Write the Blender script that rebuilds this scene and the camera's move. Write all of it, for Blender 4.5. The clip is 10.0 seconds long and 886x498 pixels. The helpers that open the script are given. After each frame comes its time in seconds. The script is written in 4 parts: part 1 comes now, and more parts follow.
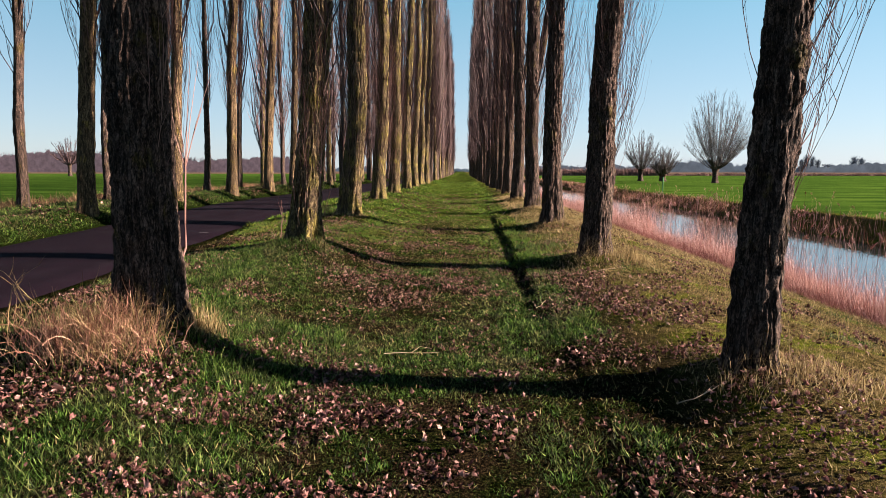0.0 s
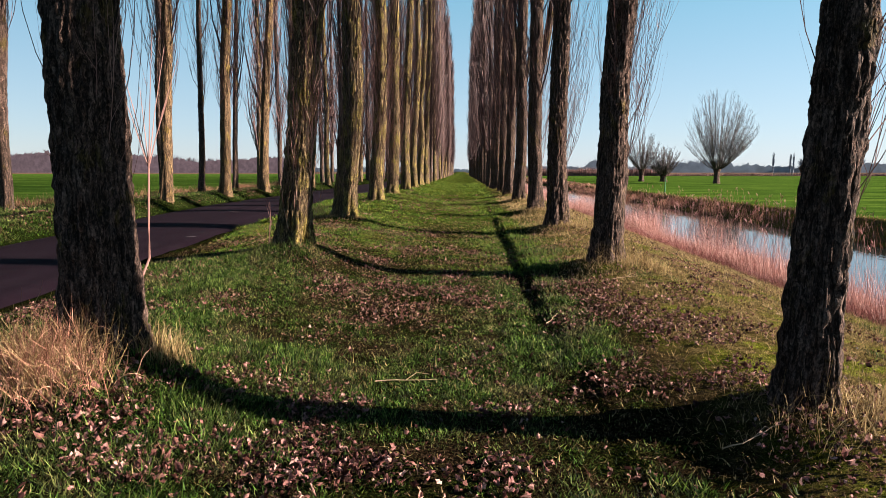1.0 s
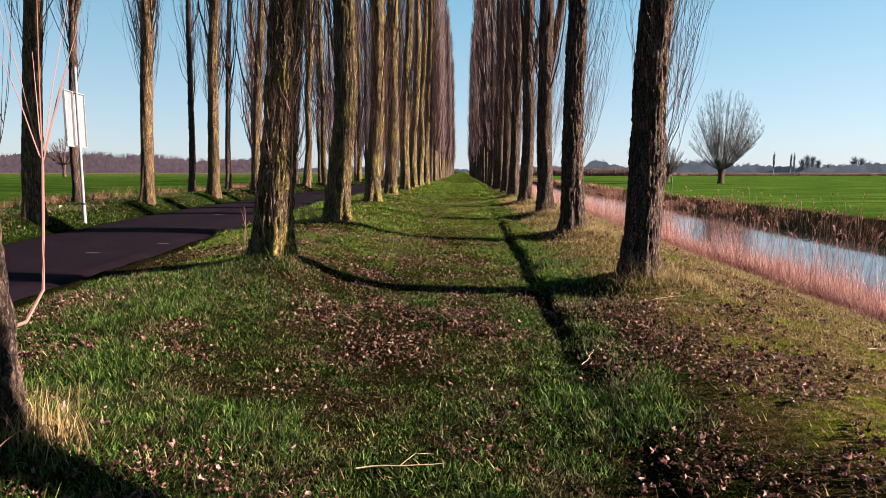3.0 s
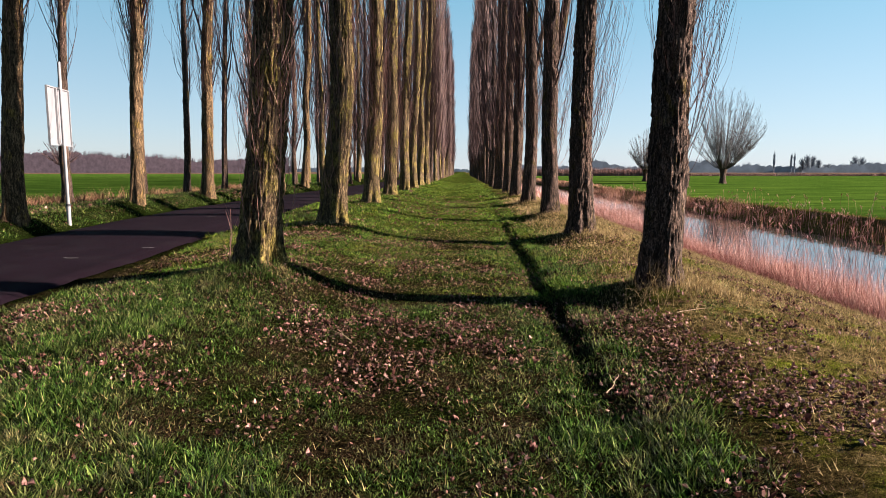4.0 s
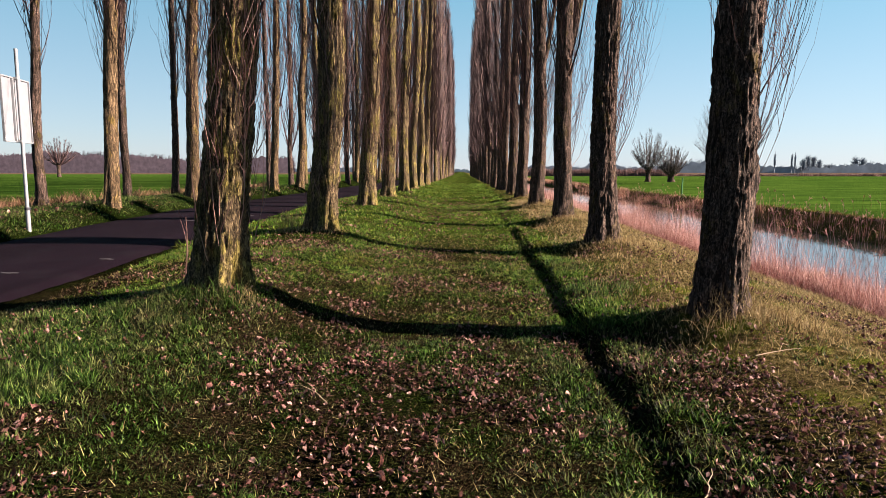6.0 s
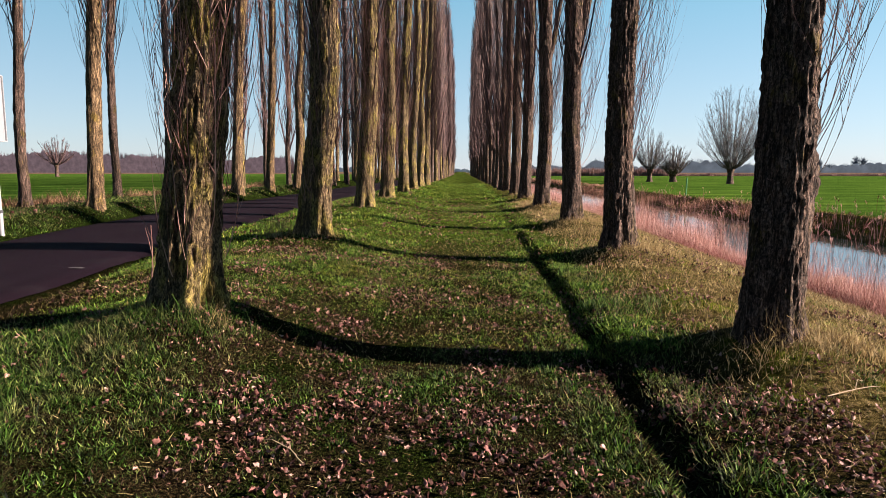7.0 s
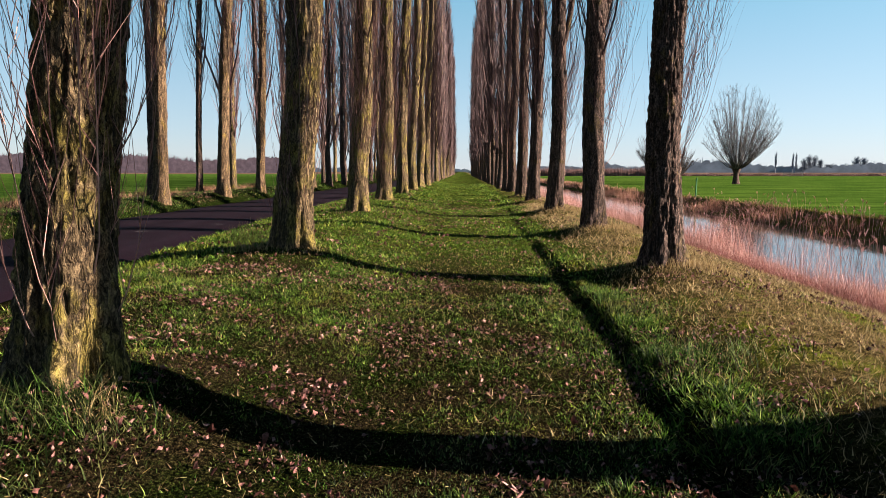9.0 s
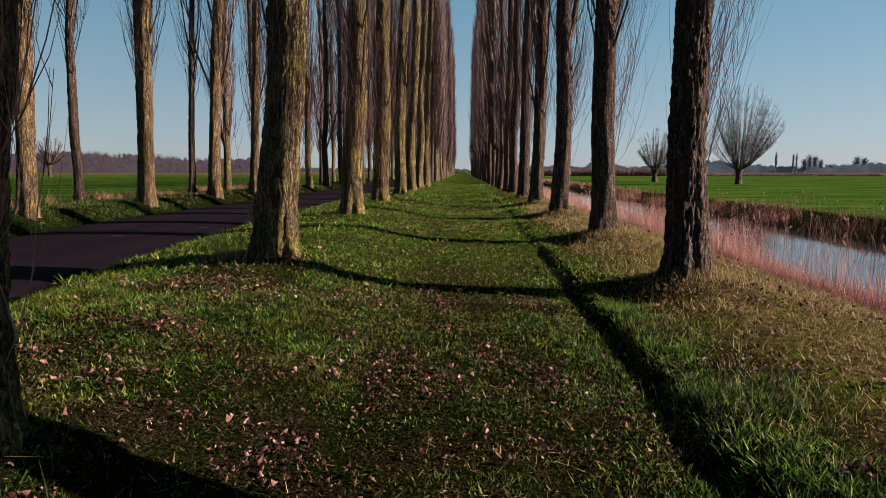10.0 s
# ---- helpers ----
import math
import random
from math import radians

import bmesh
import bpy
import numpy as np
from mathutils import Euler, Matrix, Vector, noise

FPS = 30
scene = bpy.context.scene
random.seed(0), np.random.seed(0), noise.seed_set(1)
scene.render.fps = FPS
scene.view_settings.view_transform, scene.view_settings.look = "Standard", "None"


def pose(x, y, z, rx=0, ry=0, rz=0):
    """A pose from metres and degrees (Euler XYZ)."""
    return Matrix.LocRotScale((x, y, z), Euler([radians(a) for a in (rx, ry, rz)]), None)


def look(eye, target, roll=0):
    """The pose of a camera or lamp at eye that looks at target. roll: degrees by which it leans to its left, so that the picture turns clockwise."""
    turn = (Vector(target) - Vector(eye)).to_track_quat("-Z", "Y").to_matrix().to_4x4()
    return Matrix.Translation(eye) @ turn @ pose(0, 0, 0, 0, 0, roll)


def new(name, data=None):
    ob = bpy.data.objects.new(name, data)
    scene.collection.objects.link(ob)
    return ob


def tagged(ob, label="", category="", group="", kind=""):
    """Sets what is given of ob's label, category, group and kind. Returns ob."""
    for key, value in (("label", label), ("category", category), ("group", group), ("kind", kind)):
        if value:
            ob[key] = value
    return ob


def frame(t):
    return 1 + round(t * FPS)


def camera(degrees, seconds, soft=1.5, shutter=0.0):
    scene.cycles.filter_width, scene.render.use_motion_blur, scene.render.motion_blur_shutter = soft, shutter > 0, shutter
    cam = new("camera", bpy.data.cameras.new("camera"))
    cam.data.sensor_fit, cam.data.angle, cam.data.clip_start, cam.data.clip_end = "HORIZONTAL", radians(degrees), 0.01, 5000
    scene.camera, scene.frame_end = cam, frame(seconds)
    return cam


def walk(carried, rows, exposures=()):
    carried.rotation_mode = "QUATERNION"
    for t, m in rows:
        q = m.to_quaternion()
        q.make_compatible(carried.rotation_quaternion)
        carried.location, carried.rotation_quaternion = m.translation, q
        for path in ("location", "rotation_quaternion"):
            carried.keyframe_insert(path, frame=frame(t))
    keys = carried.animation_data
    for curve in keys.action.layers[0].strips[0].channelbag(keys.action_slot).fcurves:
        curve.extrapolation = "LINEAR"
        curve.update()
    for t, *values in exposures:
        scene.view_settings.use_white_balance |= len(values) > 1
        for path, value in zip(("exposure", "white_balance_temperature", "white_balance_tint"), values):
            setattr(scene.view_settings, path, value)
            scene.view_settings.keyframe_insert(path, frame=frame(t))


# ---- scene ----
cam = camera(68.6, 10.0, soft=0.55)
PATH = [
    (0, (0.157, 0.497, 1.342), (0.098, 2.482, 1.103), 0.05),
    (0.5, (0.147, 0.8, 1.341), (0.089, 2.785, 1.103), 0.05),
    (1, (0.137, 1.135, 1.34), (0.079, 3.12, 1.102), 0.03),
    (1.5, (0.126, 1.438, 1.338), (0.068, 3.423, 1.1), 0.02),
    (2, (0.108, 1.778, 1.335), (0.05, 3.763, 1.097), 0.02),
    (2.5, (0.081, 2.1, 1.331), (0.023, 4.085, 1.093), 0.03),
    (4, (0.015, 2.994, 1.323), (-0.043, 4.979, 1.085), 0.02),
    (4.5, (0.0, 3.295, 1.321), (-0.058, 5.28, 1.083), 0.0),
    (5, (-0.02, 3.634, 1.317), (-0.078, 5.619, 1.079), 0.0),
    (5.5, (-0.044, 3.973, 1.315), (-0.102, 5.958, 1.078), 0.02),
    (7, (-0.121, 5.075, 1.325), (-0.179, 7.06, 1.087), 0.04),
    (7.5, (-0.147, 5.48, 1.324), (-0.205, 7.465, 1.086), 0.02),
    (8, (-0.172, 5.889, 1.325), (-0.23, 7.874, 1.087), 0.01),
    (8.5, (-0.2, 6.29, 1.325), (-0.258, 8.275, 1.087), 0.02),
    (9, (-0.221, 6.682, 1.326), (-0.279, 8.667, 1.088), 0.03),
    (9.5, (-0.229, 7.062, 1.33), (-0.287, 9.047, 1.092), 0.04),
    (10, (-0.223, 7.439, 1.332), (-0.281, 9.424, 1.094), 0.03),
]
EXPOSURE = [(0.0, 2.5, 6250, 17), (9.2, 2.5, 6250, 17), (9.6, 2.3, 6250, 17), (10.0, 1.78, 6250, 17)]
walk(cam, [(t, look(eye, target, roll)) for t, eye, target, roll in PATH], EXPOSURE)

# ---- light ----
SUN_EL, SUN_DIR = radians(20.0), Vector((0.9993, -0.036, 0))
sun_data = bpy.data.lights.new("sun", "SUN")
sun_data.energy, sun_data.angle, sun_data.color = 5.0, radians(0.5), (1.0, 0.86, 0.69)
sun = new("sun", sun_data)
sun.matrix_world = look((60, -8, 40), Vector((60, -8, 40)) - (SUN_DIR.normalized() * math.cos(SUN_EL) + Vector((0, 0, math.sin(SUN_EL)))))
world = bpy.data.worlds.new("world")
scene.world = world
world.use_nodes = True
wn = world.node_tree.nodes
sky = wn.new("ShaderNodeTexSky")
sky.sky_type, sky.sun_disc = "NISHITA", False
sky.sun_elevation, sky.sun_rotation = SUN_EL, math.atan2(SUN_DIR.x, SUN_DIR.y)
sky.air_density, sky.dust_density, sky.ozone_density = 1.0, 0.25, 1.3
wl = world.node_tree.links
place = wn.new("ShaderNodeTexCoord")
split = wn.new("ShaderNodeSeparateXYZ")
wl.new(place.outputs["Generated"], split.inputs[0])
# winter haze: pale at the horizon, clear blue above it, all round
haze = wn.new("ShaderNodeValToRGB")
wl.new(split.outputs[2], haze.inputs[0])
stops = haze.color_ramp.elements
for _ in range(3):
    stops.new(0.5)
for stop, (pos, col) in zip(stops, ((0.0, (4.0, 4.85, 5.35)), (0.06, (3.3, 4.65, 5.35)), (0.26, (1.5, 3.75, 4.65)), (0.5, (0.6, 1.7, 2.8)), (1.0, (0.35, 1.0, 2.0)))):
    stop.position, stop.color = pos, (*(v / 10 for v in col), 1)
gain = wn.new("ShaderNodeMix")
gain.data_type, gain.blend_type = "RGBA", "MULTIPLY"
gain.inputs[0].default_value = 1.0
toward_sun = wn.new("ShaderNodeMapRange")
wl.new(split.outputs[0], toward_sun.inputs["Value"])
for key, value in (("From Min", -1.0), ("From Max", 1.0), ("To Min", 3.7), ("To Max", 5.8)):
    toward_sun.inputs[key].default_value = value
wl.new(toward_sun.outputs[0], gain.inputs[7])
wl.new(haze.outputs[0], gain.inputs[6])
blend = wn.new("ShaderNodeMix")
blend.data_type = "RGBA"
blend.inputs[0].default_value = 0.85
wl.new(sky.outputs[0], blend.inputs[6])
wl.new(gain.outputs[2], blend.inputs[7])
wl.new(blend.outputs[2], wn["Background"].inputs[0])
wn["Background"].inputs[1].default_value = 0.05

# ---- arrays, noise, meshes ----
def hash01(i, j, k, seed):
    h = (i.astype(np.int64) * 73856093) ^ (j.astype(np.int64) * 19349663) ^ (k.astype(np.int64) * 83492791) ^ (seed * 2654435)
    h = h & 0x3FFFFFFF
    h = (h ^ (h >> 13)) * 1274126177 & 0x3FFFFFFF
    h = (h ^ (h >> 16)) * 1246822519 & 0x3FFFFFFF
    return ((h ^ (h >> 15)) & 0xFFFFFF) / float(0xFFFFFF)


def vnoise(x, y, z, seed=1):
    """Smooth value noise from -1 to 1 on arrays."""
    x, y, z = np.broadcast_arrays(np.asarray(x, float), np.asarray(y, float), np.asarray(z, float))
    i, j, k = np.floor(x), np.floor(y), np.floor(z)
    fx, fy, fz = [f * f * (3 - 2 * f) for f in (x - i, y - j, z - k)]
    total = 0
    for a in (0, 1):
        for b in (0, 1):
            for c in (0, 1):
                w = (fx if a else 1 - fx) * (fy if b else 1 - fy) * (fz if c else 1 - fz)
                total = total + w * hash01(i + a, j + b, k + c, seed)
    return total * 2 - 1


def mesh_of(name, verts, quads=None, tris=None, materials=(), smooth=False, index=None):
    me = bpy.data.meshes.new(name)
    verts = np.asarray(verts, np.float32).reshape(-1, 3)
    nq = 0 if quads is None else len(quads)
    nt = 0 if tris is None else len(tris)
    loops = np.concatenate([np.asarray(quads if nq else [], np.int32).ravel(), np.asarray(tris if nt else [], np.int32).ravel()]).astype(np.int32)
    starts = np.concatenate([np.arange(nq) * 4, nq * 4 + np.arange(nt) * 3]).astype(np.int32)
    me.vertices.add(len(verts))
    me.vertices.foreach_set("co", verts.ravel())
    me.loops.add(len(loops))
    me.loops.foreach_set("vertex_index", loops)
    me.polygons.add(len(starts))
    me.polygons.foreach_set("loop_start", starts)
    me.polygons.foreach_set("use_smooth", np.full(len(starts), smooth))
    for m in materials:
        me.materials.append(m)
    if index is not None:
        me.polygons.foreach_set("material_index", np.asarray(index, np.int32))
    me.update(calc_edges=True)
    me.validate()
    return me


def part(name, data, material, parent, label=""):
    """Links a bmesh or a mesh as one part of a thing."""
    if isinstance(data, bmesh.types.BMesh):
        me = bpy.data.meshes.new(name)
        data.to_mesh(me)
        data.free()
        data = me
    if material is not None and len(data.materials) == 0:
        data.materials.append(material)
    ob = new(name, data)
    ob.parent = parent
    return tagged(ob, label)


def tubes(P, R, sides=3):
    """Verts and quads of many tapered tubes: P is strands x points x 3, R strands x points."""
    P, R = np.asarray(P, float), np.asarray(R, float)
    S, N, _ = P.shape
    d = np.gradient(P, axis=1)
    d /= np.linalg.norm(d, axis=2, keepdims=True) + 1e-9
    ref = np.where(np.abs(d[..., 2:3]) > 0.9, np.array([1.0, 0, 0]), np.array([0, 0, 1.0]))
    u = np.cross(d, ref)
    u /= np.linalg.norm(u, axis=2, keepdims=True) + 1e-9
    v = np.cross(d, u)
    a = np.arange(sides) / sides * 2 * np.pi
    V = P[:, :, None] + R[:, :, None, None] * (u[:, :, None] * np.cos(a)[:, None] + v[:, :, None] * np.sin(a)[:, None])
    s, n, k = np.meshgrid(np.arange(S), np.arange(N - 1), np.arange(sides), indexing="ij")
    k2 = (k + 1) % sides
    at = lambda n_, k_: (s * N + n_) * sides + k_
    Q = np.stack([at(n, k), at(n, k2), at(n + 1, k2), at(n + 1, k)], -1).reshape(-1, 4)
    return V.reshape(-1, 3), Q


def merged(pieces):
    """Several (verts, quads) as one."""
    V, Q, n = [], [], 0
    for v, q in pieces:
        V.append(v)
        Q.append(q + n)
        n += len(v)
    return np.concatenate(V), np.concatenate(Q)


# ---- materials ----
def material(name, rough=0.85):
    m = bpy.data.materials.new(name)
    m.use_nodes = True
    b = m.node_tree.nodes["Principled BSDF"]
    b.inputs["Roughness"].default_value = rough
    b.inputs["Specular IOR Level"].default_value = 0.1
    return m, m.node_tree, b


def node(tree, kind, links=(), **values):
    n = tree.nodes.new(kind)
    for key, value in values.items():
        n.inputs[key.replace("_", " ")].default_value = value
    for socket, source in dict(links).items():
        tree.links.new(source, n.inputs[socket])
    return n


def noise_tex(tree, vector, scale, detail=4.0, rough=0.6):
    return node(tree, "ShaderNodeTexNoise", {"Vector": vector}, Scale=scale, Detail=detail, Roughness=rough).outputs["Fac"]


def ramp(tree, fac, *stops):
    n = tree.nodes.new("ShaderNodeValToRGB")
    tree.links.new(fac, n.inputs[0])
    el = n.color_ramp.elements
    while len(el) < len(stops):
        el.new(0.5)
    for e, (pos, col) in zip(el, stops):
        e.position = pos
        e.color = (*col, 1) if len(col) == 3 else (col[0],) * 3 + (1,)
    return n.outputs[0]


def mix(tree, fac, a, b, how="MIX"):
    n = tree.nodes.new("ShaderNodeMix")
    n.data_type, n.blend_type = "RGBA", how
    for i, v in ((0, fac), (6, a), (7, b)):
        if isinstance(v, (int, float)):
            n.inputs[i].default_value = v
        elif isinstance(v, tuple):
            n.inputs[i].default_value = (*v, 1)
        else:
            tree.links.new(v, n.inputs[i])
    return n.outputs[2]


def scaled(tree, vector, xyz):
    n = tree.nodes.new("ShaderNodeMapping")
    n.inputs["Scale"].default_value = xyz
    tree.links.new(vector, n.inputs[0])
    return n.outputs[0]


def coords(tree, which="Object"):
    return tree.nodes.new("ShaderNodeTexCoord").outputs[which]


def bump(tree, bsdf, height, strength, distance):
    n = node(tree, "ShaderNodeBump", {"Height": height}, Strength=strength, Distance=distance)
    tree.links.new(n.outputs[0], bsdf.inputs["Normal"])


def bark_material(name, dark, mid, pale, moss, moss_amount, speckle=0.8):
    m, t, b = material(name, 0.9)
    c = coords(t)
    warp = mix(t, 0.06, c, noise_tex(t, c, 9, 3, 0.6), "ADD")
    furrow = noise_tex(t, scaled(t, warp, (1, 1, 0.14)), 26, 4, 0.65)
    rough_n = noise_tex(t, scaled(t, warp, (1, 1, 0.5)), 60, 8, 0.8)
    patch = noise_tex(t, scaled(t, c, (1, 1, 0.6)), 5.0, 6, 0.7)
    fine = noise_tex(t, c, 150, 4, 0.75)
    h = mix(t, 0.68, furrow, rough_n)
    col = ramp(t, h, (0.4, dark), (0.5, mid), (0.62, pale))
    col = mix(t, ramp(t, patch, (0.52 - moss_amount * 0.2, (0,)), (0.62, (1,))), col, mix(t, 0.7, col, ramp(t, h, (0.4, tuple(v * 0.2 for v in moss)), (0.6, moss))))
    crack = ramp(t, noise_tex(t, scaled(t, warp, (1, 1, 0.1)), 32, 3, 0.6), (0.43, (1,)), (0.49, (0.25,)), (0.52, (0.25,)), (0.58, (1,)))
    col = mix(t, 1.0, col, crack, "MULTIPLY")
    col = mix(t, speckle, col, ramp(t, fine, (0.34, (0.3,)), (0.66, (1.7,))), "MULTIPLY")
    t.links.new(mix(t, 1.0, col, (0.78, 0.78, 0.78), "MULTIPLY"), b.inputs["Base Color"])
    bump(t, b, mix(t, 0.35, mix(t, 0.45, h, fine), crack), 1.0, 0.03)
    return m


DAMP = 0.74  # wet winter surfaces are darker than dry ones


def toned(stops, k):
    return [(p, tuple(v * k for v in c)) for p, c in stops]


def varied_material(name, stops, rough=0.7, translucent=0.0, zone=None, zone_scale=1.2, damp=DAMP, mottle=0.0):
    """Colour by each separate piece, with an optional second ramp mixed in by patches of the place."""
    m, t, b = material(name, rough)
    geo = t.nodes.new("ShaderNodeNewGeometry")
    col = ramp(t, geo.outputs["Random Per Island"], *toned(stops, damp))
    if zone:
        patch = noise_tex(t, coords(t), zone_scale, 6, 0.75)
        col = mix(t, ramp(t, patch, (0.48, (0,)), (0.62, (1,))), col, ramp(t, geo.outputs["Random Per Island"], *toned(zone, damp)))
        clump = ramp(t, noise_tex(t, coords(t), 11, 5, 0.7), (0.36, (0.3,)), (0.5, (0.9,)), (0.64, (2.0,)))
        col = mix(t, 0.9, col, clump, "MULTIPLY")
    if mottle:
        col = mix(t, mottle, col, ramp(t, noise_tex(t, coords(t), 130, 4, 0.7), (0.34, (0.25,)), (0.5, (0.95,)), (0.68, (1.7,))), "MULTIPLY")
    t.links.new(col, b.inputs["Base Color"])
    if translucent:
        tr = t.nodes.new("ShaderNodeBsdfTranslucent")
        t.links.new(col, tr.inputs[0])
        mx = t.nodes.new("ShaderNodeMixShader")
        mx.inputs[0].default_value = translucent
        t.links.new(b.outputs[0], mx.inputs[1])
        t.links.new(tr.outputs[0], mx.inputs[2])
        t.links.new(mx.outputs[0], t.nodes["Material Output"].inputs[0])
    return m


BARK = bark_material("bark", (0.012, 0.008, 0.006), (0.105, 0.072, 0.039), (0.34, 0.24, 0.13), (0.38, 0.3, 0.055), 0.18, 0.6)
BARK_TAN = bark_material("bark_tan", (0.03, 0.018, 0.01), (0.12, 0.076, 0.042), (0.39, 0.26, 0.14), (0.4, 0.27, 0.06), -0.25, 0.45)
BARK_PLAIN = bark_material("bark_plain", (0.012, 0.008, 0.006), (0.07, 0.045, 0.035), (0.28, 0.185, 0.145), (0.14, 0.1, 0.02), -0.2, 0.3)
TWIG = varied_material("twig_bark", [(0.0, (0.02, 0.011, 0.012)), (0.5, (0.066, 0.037, 0.038)), (1.0, (0.2, 0.12, 0.112))], 0.6)
GREYTWIG = varied_material("grey_twig_bark", [(0.0, (0.045, 0.033, 0.03)), (0.5, (0.095, 0.075, 0.068)), (1.0, (0.18, 0.15, 0.135))], 0.7)
SHOOT = varied_material("shoot_bark", [(0.0, (0.08, 0.036, 0.032)), (0.5, (0.2, 0.1, 0.085)), (1.0, (0.42, 0.25, 0.2))], 0.5)
GREENS = [(0.0, (0.002, 0.006, 0.001)), (0.4, (0.02, 0.042, 0.005)), (0.78, (0.08, 0.17, 0.022)), (1.0, (0.26, 0.3, 0.08))]
MOSSY = [(0.0, (0.003, 0.0035, 0.001)), (0.5, (0.045, 0.05, 0.013)), (1.0, (0.3, 0.26, 0.11))]
GRASS = varied_material("grass_blades", toned(GREENS, 0.95), 0.6, 0.4, toned(MOSSY, 0.95), 2.2)
MOSS_GRASS = varied_material("mossy_grass_blades", [(0.0, (0.008, 0.022, 0.0015)), (0.4, (0.038, 0.085, 0.008)), (0.75, (0.1, 0.185, 0.018)), (1.0, (0.24, 0.27, 0.06))], 0.6, 0.4, [(0.0, (0.01, 0.013, 0.0015)), (0.5, (0.075, 0.095, 0.004)), (1.0, (0.23, 0.21, 0.03))], 2.2, damp=0.92)
THATCH = varied_material("dead_grass", [(0.0, (0.008, 0.0045, 0.0035)), (0.5, (0.06, 0.034, 0.021)), (1.0, (0.25, 0.16, 0.095))], 0.8, 0.2)
DRY = varied_material("dry_grass", [(0.0, (0.08, 0.05, 0.02)), (0.5, (0.25, 0.17, 0.075)), (1.0, (0.46, 0.34, 0.17))], 0.7, 0.25, damp=0.95)
LEAF = varied_material("fallen_leaf", [(0.0, (0.014, 0.005, 0.004)), (0.45, (0.08, 0.03, 0.023)), (0.82, (0.27, 0.12, 0.105)), (1.0, (0.46, 0.27, 0.23))], 0.6, 0.15, mottle=0.8)
REED = varied_material("reed", [(0.0, (0.09, 0.032, 0.028)), (0.5, (0.36, 0.165, 0.14)), (1.0, (0.62, 0.39, 0.33))], 0.6, 0.2, damp=0.95)
TAWNY = varied_material("tawny_tuft", [(0.0, (0.06, 0.026, 0.016)), (0.5, (0.2, 0.1, 0.06)), (1.0, (0.4, 0.24, 0.14))], 0.75, 0.2)
REED_RED = varied_material("red_reed", [(0.0, (0.05, 0.014, 0.013)), (0.5, (0.2, 0.07, 0.058)), (1.0, (0.42, 0.19, 0.16))], 0.6, 0.2, damp=0.95)
FAR_REED = varied_material("far_reed", [(0.0, (0.13, 0.07, 0.063)), (1.0, (0.24, 0.14, 0.125))], 0.8)
REED_DRY = varied_material("reed_dry", [(0.0, (0.06, 0.024, 0.017)), (0.5, (0.28, 0.125, 0.085)), (1.0, (0.55, 0.32, 0.21))], 0.7, 0.2, damp=1.0)


